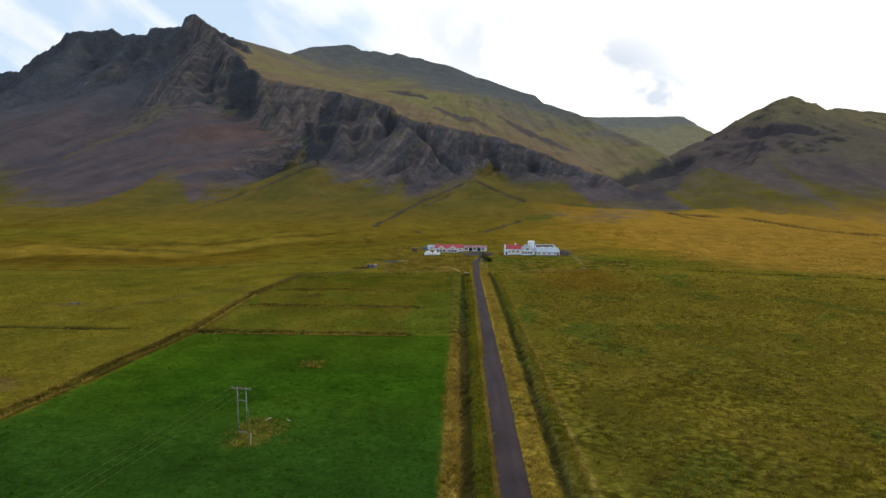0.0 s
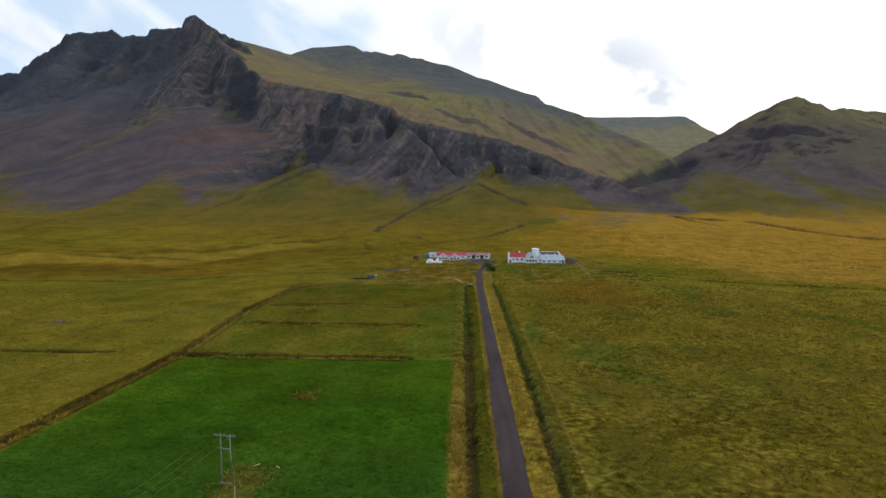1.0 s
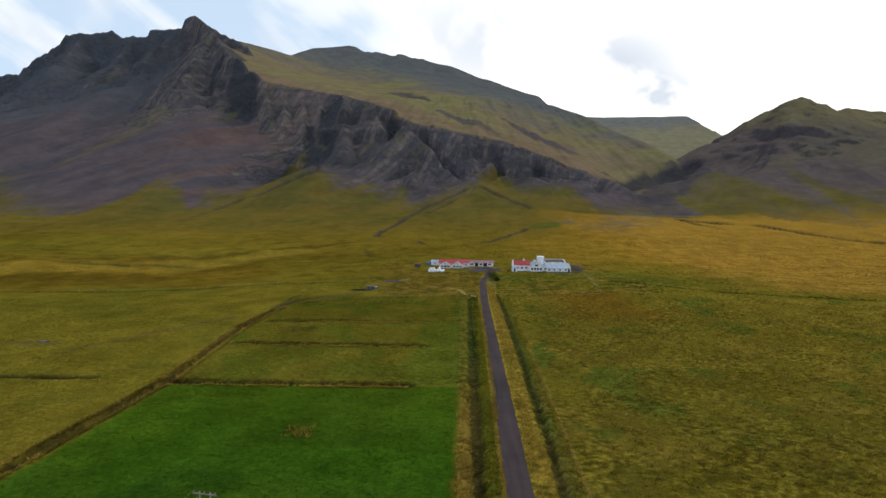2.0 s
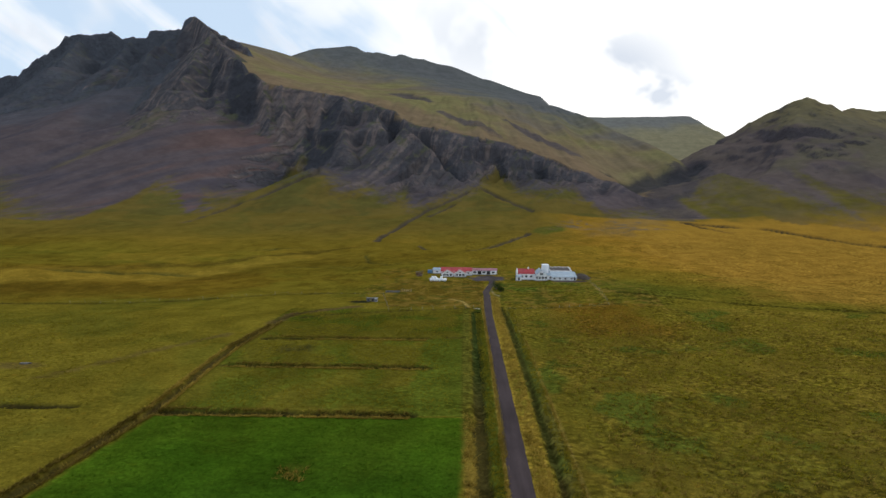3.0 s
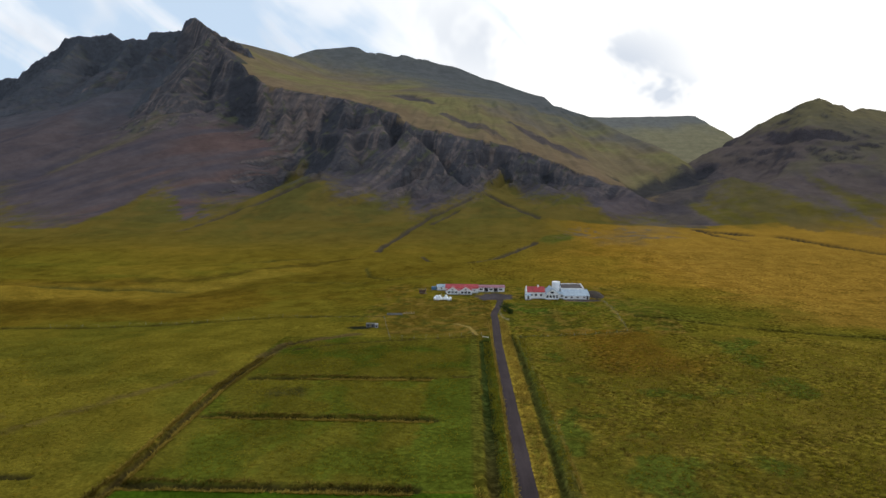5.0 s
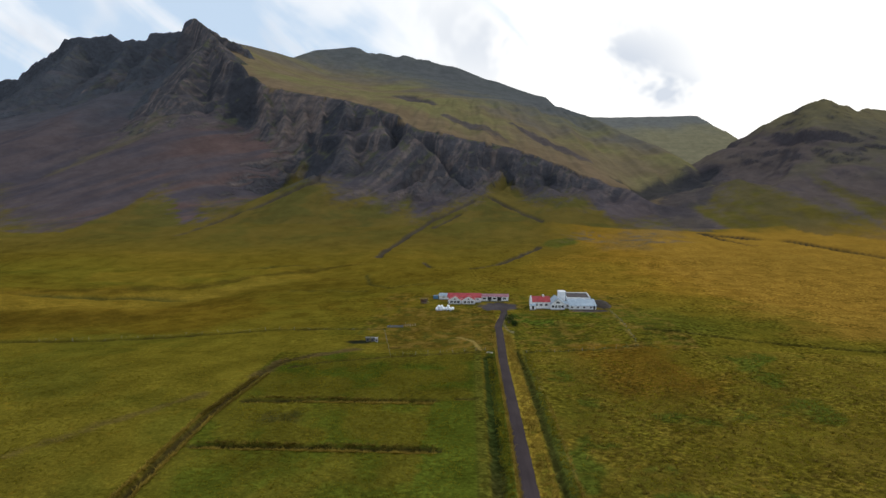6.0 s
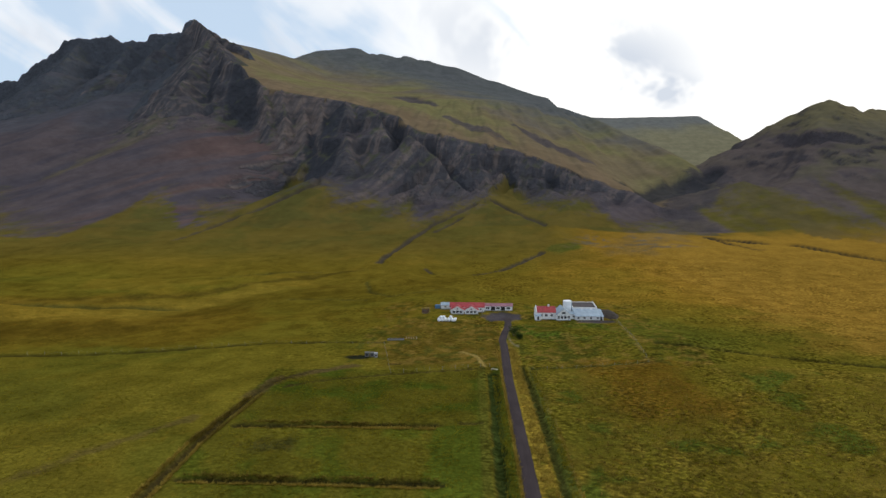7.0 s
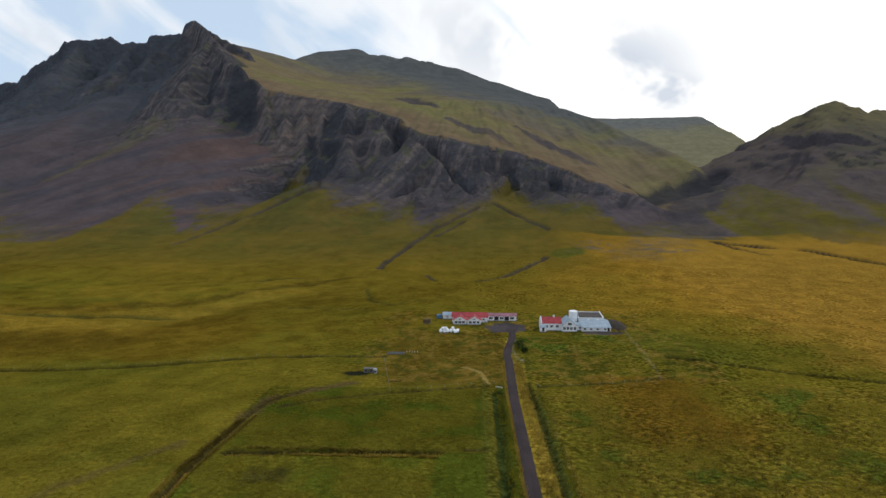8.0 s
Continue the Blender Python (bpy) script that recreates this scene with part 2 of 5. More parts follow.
def seg_distance(x, y, x0, y0, x1, y1):
    dx, dy = x1 - x0, y1 - y0
    k = np.clip(((x - x0) * dx + (y - y0) * dy) / (dx * dx + dy * dy), 0, 1)
    return np.hypot(x - x0 - k * dx, y - y0 - k * dy)


def grooves(x, y, rows, wobble):
    """Depth to take away, and how much one is inside a groove or on its bank."""
    cut, inside = np.zeros(x.shape), np.zeros(x.shape)
    for x0, y0, x1, y1, half, deep in rows:
        pad = half * 3 + 3
        m = (x > min(x0, x1) - pad) & (x < max(x0, x1) + pad) & (y > min(y0, y1) - pad) & (y < max(y0, y1) + pad)
        if not m.any():
            continue
        xs, ys = x[m], y[m]
        d = seg_distance(xs, ys, x0, y0, x1, y1) + wobble * half * fbm(xs / (5 * half), ys / (5 * half), 3)
        k = 1 - step(half * 0.35, half * 1.25, d)
        cut[m] = np.maximum(cut[m], deep * k)
        inside[m] = np.maximum(inside[m], k)
    return cut, inside


def road_x(y):
    return np.interp(y, [-500, 222, 240, 258, 268, 278, 286, 294, 304, 330], [0.1, 0.1, 0.6, 1.1, 1.0, 2.3, 3.8, 5.0, 5.4, 5.4])


def land(x, y):
    """Height of the ground, and masks for its materials."""
    flat = plain(x, y)
    cut, ditch = grooves(x, y, DITCHES, 0.35)
    roadside = np.abs(x - road_x(y)) < 3.0
    rough = 0.10 * fbm(x / 3.1, y / 3.1, 3) * (1 - 0.9 * roadside)
    flat = flat - cut + rough
    m = y > 430
    z, parts = flat.copy(), {}
    for name in ("left", "spur", "back", "far", "right", "gully", "crag", "s", "ledge", "ravine"):
        parts[name] = np.zeros(x.shape)
    parts["ditch"], parts["cut"], parts["which"] = ditch, np.zeros(x.shape), np.zeros(x.shape)
    low = (y > 300) & (y <= 430)
    if low.any():
        c3, i3 = grooves(x[low], y[low], CUTS, 0.5)
        z[low] -= c3
        parts["cut"][low] = i3
    if not m.any():
        return z, parts
    xs, ys, zs = x[m], y[m], flat[m]
    for fx, fy, top, fall in FANS:
        d = np.hypot(xs - fx, ys - fy)
        turn = np.arctan2(ys - fy, xs - fx)
        zs = smooth_max(top - fall * d + 0.02 * d * fbm(turn * 5 + fx, d / 120, 3), zs, 22.0)
    wx, wy = xs + 14 * fbm(xs / 130, ys / 130, 3), ys + 14 * fbm(xs / 130 + 40, ys / 130, 3)
    # left crest and spur: cliffs above, scree below
    heights = []
    for name, crest, seed in (("left", CREST_LEFT, 0.0), ("spur", CREST_SPUR, 50.0)):
        cx, cy = wx * 0.35 + xs * 0.65, wy * 0.35 + ys * 0.65
        d = along(cx, cy, crest)[0]
        s = cx + 2300 if name == "left" else (cx + 643) * 0.8 - (cy - 1359) * 0.6
        loose = 1 + 0.10 * fbm(s / 150 + seed, d / 500, 2)
        cliff = 18 * (1 + 0.5 * fbm(s / 60 + seed, 0 * s, 2))
        h = np.full(xs.shape, -900.0)
        for a, b in zip(crest, crest[1:]):
            off, _, top = along(cx, cy, [a, b])
            dd = (np.hypot(off, 8) - 8) * loose
            h = np.maximum(h, top - (top - 20) * (0.19 * (1 - np.exp(-dd / cliff)) + 0.11 * (1 - np.exp(-dd / 110))) - 0.41 * dd)
        craggy = step(540, 680, s) if name == "spur" else 0.25 * np.ones(s.shape)
        band = step(4, 30, d) * (1 - step(70 + 120 * craggy, 150 + 190 * craggy, d))
        gully = ridged(s / 62 + seed + 0.12 * fbm(xs / 60, ys / 60, 2), d / 420 + seed, 3)
        gully = np.clip(1 - gully, 0, 1)
        h = h - band * gully * (13 + 22 * craggy)
        crag = ridged(xs / 46 + seed, ys / 46, 3, 0.5) - 0.55
        h = h + crag * (5 + 13 * craggy) * step(2, 25, d) * (1 - step(60 + 130 * craggy, 120 + 190 * craggy, d))
        h = h + (4.5 * fbm(s / 26 + seed, d / 30, 3) + 5.0 * np.clip(fbm(s / 19 + 4, d / 40, 2), 0, 0.6)) * (1 - step(6, 30, d)) * (name == "left")
        # faint runnels in the scree
        h = h + 1.1 * ridged(s / 30 + seed, d / 400, 2) * step(110, 200, d) - 0.8
        heights.append(h)
        parts["s"][m] = np.where((name == "left") | (d < parts["left"][m]), s + seed * 20, parts["s"][m])
        parts[name][m], parts["gully"][m] = d, np.maximum(parts["gully"][m], band * gully)
        parts["crag"][m] = np.maximum(parts["crag"][m], (1 - step(40 + 130 * craggy, 110 + 190 * craggy, d)))
    rock = np.maximum(*heights)
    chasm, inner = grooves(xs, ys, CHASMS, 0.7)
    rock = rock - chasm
    # chasms join the gully mask, which also darkens the rock colour
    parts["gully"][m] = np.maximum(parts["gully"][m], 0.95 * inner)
    crest = rock.copy()
    for i, (west, east, rough_by, rib) in enumerate(RIBS + SPURS):
        a, b = wx * 0.3 + xs * 0.7, wy * 0.3 + ys * 0.7
        d, s, top = along(a, b, rib)
        line = np.interp(-b, [-q[1] for q in rib], [q[0] for q in rib])
        edge = rough_by * (fbm(s / 24 + 7 * i, 0 * s + i, 3) + 0.8 * (ridged(xs / 34 + i, ys / 34, 3, 0.5) - 0.5))
        gully = np.clip(1 - ridged(s / 30 + i, d / 160, 2), 0, 1)
        side = np.clip((a - line) / (d + 2.0), -1, 1)
        h = top + edge - (west + (east - west) * (0.5 + 0.5 * side)) * d - 0.6 * rough_by * gully * step(4, 26, d)
        rock = smooth_max(rock, h, 3.0 if i < len(RIBS) else 9.0)
        if i < len(RIBS):
            parts["crag"][m] = np.maximum(parts["crag"][m], step(-8, 0, h - crest) * (0.9 if i < 11 else 0.5))
    for x0, x1, zc, half in BENCHES:
        u = (rock - zc - 9 * fbm(xs / 70 + zc, ys / 70, 3)) / half
        k = step(x0, x0 + 25, xs) * (1 - step(x1 - 25, x1, xs)) * step(-0.35, 0.15, fbm(xs / 55 + zc, ys / 90, 2))
        rock = rock + 1.5 * half * u * np.exp(-u * u) * k
    on_spur = heights[1] >= heights[0]
    heights = [np.where(on_spur, -900.0, rock), np.where(on_spur, rock, -900.0)]
    # round grassy back
    back = np.full(xs.shape, -500.0)
    for a, b in zip(CREST_BACK, CREST_BACK[1:]):
        d, s, top = along(xs, ys, [a, b])
        d = np.hypot(d, 45) - 45
        h = top - (0.17 * d + 150 * (1 - np.exp(-d / 250))) * np.clip(0.5 + 0.5 * (top - 60) / 440, 0.4, 1.0)
        back = smooth_max(back, h, 8.0)
    back = back + 7 * fbm(xs / 240, ys / 240, 2) - 0.50 * np.maximum(0, xs - np.interp(ys, [700, 1100, 1400, 1600, 1750, 2000], [170, 210, 238, 228, 222, 235]))
    ledge, parts["ledge"][m] = grooves(xs, ys, LEDGES, 0.6)
    back = back - ledge
    ahead = np.interp(xs, [c[0] for c in CREST_LEFT + CREST_SPUR[1:]], [c[1] for c in CREST_LEFT + CREST_SPUR[1:]]) - ys
    brow = np.interp(xs, [c[0] for c in CREST_LEFT + CREST_SPUR[1:]], [c[2] for c in CREST_LEFT + CREST_SPUR[1:]])
    brow, ahead = brow + 7 * fbm(xs / 42, ys / 300, 3), ahead + 10 * fbm(xs / 30 + 5, ys / 200, 3)
    back = -smooth_max(-back, -(brow - 4 + 0.30 * np.maximum(0, -ahead)), 12.0) - 2.5 * np.maximum(0, ahead)
    d, s, top = along(wx, wy, CREST_FAR)
    far = top - 0.36 * (np.hypot(d, 60) - 60) + 6 * fbm(xs / 260, ys / 260, 2) * step(60, 300, d)
    d, s, top = along(wx * 0.5 + xs * 0.5, wy * 0.5 + ys * 0.5, CREST_RIGHT)
    gr = np.clip(1 - ridged(s / 95 + 9, d / 380, 3), 0, 1)
    right = top - 9 * (1 - np.exp(-d / 30)) - 0.43 * d - gr * 15 * step(20, 110, d) * (1 - step(260, 400, d))
    right = right + (ridged(xs / 38, ys / 38, 5, 0.5) - 0.55) * 3.5 * step(8, 60, d) * (1 - step(170, 300, d)) + 2.5 * fbm(xs / 30, ys / 30, 3)
    parts["right"][m] = d
    for x0, x1, zc, half in BENCHES_RIGHT:
        u = (right - zc - 7 * fbm(xs / 60 + zc, ys / 60, 3)) / half
        right = right + 1.1 * half * u * np.exp(-u * u) * step(x0, x0 + 30, xs) * (1 - step(x1 - 40, x1, xs)) * step(-0.3, 0.2, fbm(xs / 50 + zc, ys / 80, 2))
    hill = np.maximum(smooth_max(rock, back, 6.0), np.maximum(far, right))
    ravine, parts["ravine"][m] = grooves(xs, ys, RAVINE, 0.3)
    hill = hill - ravine
    cut2, inside2 = grooves(xs, ys, CUTS, 0.5)
    z[m] = smooth_max(hill, zs, 30.0) - cut2
    parts["cut"][m] = inside2
    parts["which"][m] = np.where(hill < zs - 12, 0, np.argmax(np.stack([heights[0], heights[1], back, far, right]), 0) + 1)
    return z, parts


def ground_z(x, y):
    return float(land(np.array([float(x)]), np.array([float(y)]))[0][0])

# ---- materials ----
def material(name):
    m = bpy.data.materials.new(name)
    m.use_nodes = True
    return m, Nodes(m.node_tree)


def finish(n, colour, rough, height=None, distance=0.02, strength=0.6, metallic=0.0, spec=0.3):
    ins = {"Base Color": colour, "Roughness": rough, "Metallic": metallic, "Specular IOR Level": spec}
    if height is not None:
        ins["Normal"] = n.add("ShaderNodeBump", {"Height": height, "Distance": distance, "Strength": strength}).outputs[0]
    b = n.add("ShaderNodeBsdfPrincipled", ins)
    n.add("ShaderNodeOutputMaterial", {"Surface": b.outputs[0]})


def vary(n, colour, vector, scale, amount, detail=4.0, low=0.28, high=0.72):
    """Lighter and darker patches of one colour."""
    k = n.ramp(n.noise(vector, scale, detail, 0.6).outputs[0], low, high)
    k = n.math("ADD", n.math("MULTIPLY", k, 2 * amount), 1 - amount)
    return n.mix(1.0, colour, n.add("ShaderNodeCombineXYZ", {0: k, 1: k, 2: k}).outputs[0], "MULTIPLY")


def ground_material():
    m, n = material("ground")
    pos = n.add("ShaderNodeTexCoord").outputs["Object"]
    tint = n.add("ShaderNodeAttribute", attribute_name="tint")
    rock = tint.outputs["Alpha"]
    soft = n.math("SUBTRACT", 1.0, rock)
    tuft = n.add("ShaderNodeAttribute", attribute_name="tuft").outputs["Fac"]
    warp = n.add("ShaderNodeVectorMath", {0: pos, 1: n.add("ShaderNodeVectorMath", {0: n.noise(pos, 0.7, 3.0).outputs[1], "Scale": 1.6}, operation="SCALE").outputs[0]}, operation="ADD").outputs[0]
    flat = n.add("ShaderNodeMapping", {"Vector": warp, "Rotation": (0, 0, 0.5), "Scale": (0.8, 1.15, 0.4)}).outputs[0]
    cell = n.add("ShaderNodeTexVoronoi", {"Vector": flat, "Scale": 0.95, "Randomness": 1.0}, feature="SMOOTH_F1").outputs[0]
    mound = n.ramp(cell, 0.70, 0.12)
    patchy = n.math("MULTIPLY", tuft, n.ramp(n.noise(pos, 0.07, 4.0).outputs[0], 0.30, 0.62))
    # mounds paler on top, darker between: relief shading put into the colour
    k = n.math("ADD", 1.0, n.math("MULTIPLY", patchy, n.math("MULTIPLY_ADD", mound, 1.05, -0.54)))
    grain_k = n.add("ShaderNodeAttribute", attribute_name="grain").outputs["Fac"]
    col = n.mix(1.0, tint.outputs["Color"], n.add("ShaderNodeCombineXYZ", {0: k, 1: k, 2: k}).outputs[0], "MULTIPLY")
    col = vary(n, col, pos, 1.7, 0.22, 5.0)
    col = vary(n, col, pos, 4.5, 0.16, 3.0, 0.36, 0.64)
    col = vary(n, col, pos, 0.085, 0.22, 5.0)
    stretched = n.add("ShaderNodeMapping", {"Vector": pos, "Scale": (0.7, 1.2, 1.0)}).outputs[0]
    col = vary(n, col, stretched, 0.33, 0.10, 6.0)
    # ochre and green flecks in the grass
    fleck = n.math("MULTIPLY", n.ramp(n.noise(pos, 0.42, 6.0, 0.62).outputs[0], 0.55, 0.75), n.math("MULTIPLY", soft, 0.45))
    col = n.mix(fleck, col, n.mix(1.0, col, (1.6, 1.15, 0.9, 1), "MULTIPLY"))
    # slopes far off: broad patches and blocks only
    slope = vary(n, vary(n, tint.outputs["Color"], pos, 0.03, 0.14, 4.0), pos, 0.11, 0.07, 4.0)
    col = n.mix(grain_k, slope, col)
    grain = n.noise(pos, 2.4, 6.0, 0.7).outputs[0]
    blocks = n.add("ShaderNodeTexVoronoi", {"Vector": warp, "Scale": 0.085, "Randomness": 1.0}, feature="F1").outputs[0]
    crag = n.math("MULTIPLY_ADD", blocks, 0.8, n.noise(pos, 0.15, 5.0, 0.62, 0.6).outputs[0])
    height = n.math("ADD", n.math("MULTIPLY", n.math("MULTIPLY_ADD", mound, 1.3, grain), n.math("MULTIPLY", tuft, 0.32)), n.math("MULTIPLY", crag, n.math("MULTIPLY", rock, 5.5)))
    finish(n, col, 1.0, height, 1.0, 0.75, spec=0.0)
    return m


def plain_material(name, colour, rough=0.8, scale=1.5, amount=0.12, bump=0.01, metallic=0.0, wave=0.0, spec=0.3):
    m, n = material(name)
    pos = n.add("ShaderNodeTexCoord").outputs["Object"]
    col = vary(n, vary(n, (*colour, 1), pos, scale, amount), pos, scale * 9, amount * 0.6)
    height = n.noise(pos, scale * 8, 4.0, 0.6).outputs[0]
    if wave:
        ribs = n.add("ShaderNodeTexWave", {"Vector": pos, "Scale": wave}, bands_direction="X").outputs[1]
        height = n.math("ADD", height, n.math("MULTIPLY", ribs, 2.5))
    finish(n, col, rough, height, bump, 0.7, metallic, spec)
    return m


def grass_material(name, dark, light):
    m, n = material(name)
    k = n.add("ShaderNodeNewGeometry").outputs["Random Per Island"]
    pos = n.add("ShaderNodeTexCoord").outputs["Object"]
    col = vary(n, n.mix(k, (*dark, 1), (*light, 1)), pos, 0.12, 0.25)
    a = n.add("ShaderNodeBsdfDiffuse", {"Color": col})
    b = n.add("ShaderNodeBsdfTranslucent", {"Color": col})
    both = n.add("ShaderNodeMixShader", {0: 0.5, 1: a.outputs[0], 2: b.outputs[0]})
    n.add("ShaderNodeOutputMaterial", {"Surface": both.outputs[0]})
    return m


def asphalt_material():
    m, n = material("worn_asphalt")
    pos = n.add("ShaderNodeTexCoord").outputs["Object"]
    long = n.add("ShaderNodeMapping", {"Vector": pos, "Scale": (1.0, 0.09, 1.0)}).outputs[0]
    col = vary(n, (0.042, 0.032, 0.034, 1), long, 0.9, 0.16)
    col = vary(n, col, pos, 0.11, 0.20)
    col = vary(n, col, pos, 9.0, 0.18)
    finish(n, col, 0.95, n.noise(pos, 30, 3.0, 0.7).outputs[0], 0.01, 0.5, spec=0.1)
    return m


def glass_material():
    m, n = material("window_glass")
    pos = n.add("ShaderNodeTexCoord").outputs["Object"]
    finish(n, vary(n, (0.02, 0.024, 0.03, 1), pos, 1.2, 0.3), 0.08, spec=0.6)
    return m


GROUND = ground_material()
ROAD = asphalt_material()
GLASS = glass_material()
WHITE = plain_material("white_painted_wall", (0.74, 0.75, 0.76), 0.75, 0.7, 0.10)
WHITE_TRIM = plain_material("white_trim", (0.8, 0.8, 0.8), 0.6, 1.5, 0.06)
RED_ROOF = plain_material("red_painted_iron", (0.30, 0.018, 0.028), 0.55, 0.5, 0.20, 0.02, 0.0, 2.2)
FADED_ROOF = plain_material("faded_red_iron", (0.25, 0.10, 0.135), 0.6, 0.5, 0.20, 0.02, 0.0, 2.2)
BLUE_ROOF = plain_material("pale_blue_iron", (0.27, 0.35, 0.43), 0.5, 0.5, 0.12, 0.02, 0.0, 2.2)
DARK_ROOF = plain_material("dark_roof", (0.055, 0.045, 0.045), 0.8, 0.6, 0.25)
DARK = plain_material("dark_door_and_bay_shade", (0.02, 0.018, 0.018), 0.9, 1.0, 0.2)
BLUE_PAINT = plain_material("blue_paint", (0.07, 0.16, 0.27), 0.5, 1.0, 0.15)
CONCRETE = plain_material("weathered_concrete", (0.33, 0.33, 0.34), 0.9, 1.2, 0.2)
GREY_WOOD = plain_material("weathered_wood", (0.19, 0.19, 0.165), 0.9, 2.0, 0.25)
PALE_WOOD = plain_material("pale_timber", (0.42, 0.36, 0.24), 0.9, 2.0, 0.25)
RUST = plain_material("rusty_iron", (0.12, 0.06, 0.035), 0.9, 3.0, 0.35)
WIRE = plain_material("grey_wire", (0.20, 0.22, 0.11), 0.6, 1.0, 0.1, metallic=0.3)
CERAMIC = plain_material("brown_ceramic", (0.16, 0.09, 0.06), 0.3, 3.0, 0.1)
WRAP = plain_material("white_bale_wrap", (0.86, 0.88, 0.90), 0.35, 1.5, 0.10, 0.03)
BARK = plain_material("bark", (0.10, 0.075, 0.05), 0.95, 4.0, 0.3)
LEAF = grass_material("willow_leaves", (0.018, 0.035, 0.010), (0.05, 0.08, 0.02))
DRY_GRASS = grass_material("dry_grass", (0.20, 0.14, 0.02), (0.40, 0.29, 0.06))
OLIVE_GRASS = grass_material("olive_grass", (0.13, 0.115, 0.008), (0.24, 0.195, 0.018))
GREEN_GRASS = grass_material("green_grass", (0.032, 0.080, 0.004), (0.060, 0.125, 0.008))
BROWN_GRASS = grass_material("brown_grass", (0.10, 0.075, 0.012), (0.26, 0.19, 0.04))


# ---- building helpers ----
def part(name, bm, mat, parent=None, label="", smooth=False):
    """One mesh object from a bmesh, under a thing or a part."""
    mesh = bpy.data.meshes.new(name)
    bm.to_mesh(mesh)
    bm.free()
    mesh.materials.append(mat)
    if smooth:
        mesh.polygons.foreach_set("use_smooth", [True] * len(mesh.polygons))
    ob = new(name, mesh)
    ob.parent = parent
    return tagged(ob, label)


def base_of(name, x, y, z, turn=0.0):
    e = new(name)
    e.matrix_world = pose(x, y, z, 0, 0, turn)
    e.empty_display_size = 0.5
    return e


def add_box(bm, x0, x1, y0, y1, z0, z1, m=None):
    r = bmesh.ops.create_cube(bm, size=1.0)
    t = Matrix.Translation(((x0 + x1) / 2, (y0 + y1) / 2, (z0 + z1) / 2)) @ Matrix.Diagonal((x1 - x0, y1 - y0, z1 - z0, 1))
    bmesh.ops.transform(bm, matrix=(m @ t) if m else t, verts=r["verts"])
    return r["verts"]


def box(x0, x1, y0, y1, z0, z1, bevel=0.0):
    bm = bmesh.new()
    add_box(bm, x0, x1, y0, y1, z0, z1)
    if bevel:
        bmesh.ops.bevel(bm, geom=bm.edges[:], offset=bevel, segments=2, affect="EDGES")
    return bm


def extruded(outline, along_axis, a, b):
    """A flat outline (pairs) drawn out along x or y from a to b; the pairs are (y, z) or (x, z)."""
    bm = bmesh.new()
    rings = []
    for v in (a, b):
        rings.append([bm.verts.new((v, p, q) if along_axis == "x" else (p, v, q)) for p, q in outline])
    count = len(outline)
    for i in range(count):
        bm.faces.new((rings[0][i], rings[0][(i + 1) % count], rings[1][(i + 1) % count], rings[1][i]))
    bm.faces.new(rings[0][::-1])
    bm.faces.new(rings[1])
    bmesh.ops.recalc_face_normals(bm, faces=bm.faces[:])
    return bm


def tube(points, radius, sides=8, end=None):
    bm = bmesh.new()
    rings = []
    count = len(points)
    for i, p in enumerate(points):
        p = Vector(p)
        d = (Vector(points[min(i + 1, count - 1)]) - Vector(points[max(i - 1, 0)])).normalized()
        q = d.to_track_quat("Z", "X")
        r = radius + ((end if end is not None else radius) - radius) * i / max(1, count - 1)
        rings.append([bm.verts.new(p + q @ Vector((r * math.cos(2 * math.pi * k / sides), r * math.sin(2 * math.pi * k / sides), 0))) for k in range(sides)])
    for a, b in zip(rings, rings[1:]):
        for k in range(sides):
            bm.faces.new((a[k], a[(k + 1) % sides], b[(k + 1) % sides], b[k]))
    bm.faces.new(rings[0][::-1])
    bm.faces.new(rings[-1])
    return bm


def gable_walls(w, d, eave, ridge, along_axis):
    """A closed gabled shell; the ridge runs along the named axis. Footprint 0..w by 0..d."""
    if along_axis == "x":
        return extruded([(0, -0.6), (d, -0.6), (d, eave), (d / 2, ridge), (0, eave)], "x", 0, w)
    return extruded([(0, -0.6), (w, -0.6), (w, eave), (w / 2, ridge), (0, eave)], "y", 0, d)


def gable_roof(w, d, eave, ridge, along_axis, over=0.3, thick=0.12):
    """The two pitched slabs of a gable roof, and its ridge."""
    half = (d if along_axis == "x" else w) / 2
    run = (ridge - eave) / half
    low = eave - over * run
    o = [(-over, low + 0.02), (half, ridge + 0.02), (2 * half + over, low + 0.02), (2 * half + over, low + thick), (half, ridge + thick + 0.03), (-over, low + thick)]
    return extruded(o, along_axis, -over, (w if along_axis == "x" else d) + over)


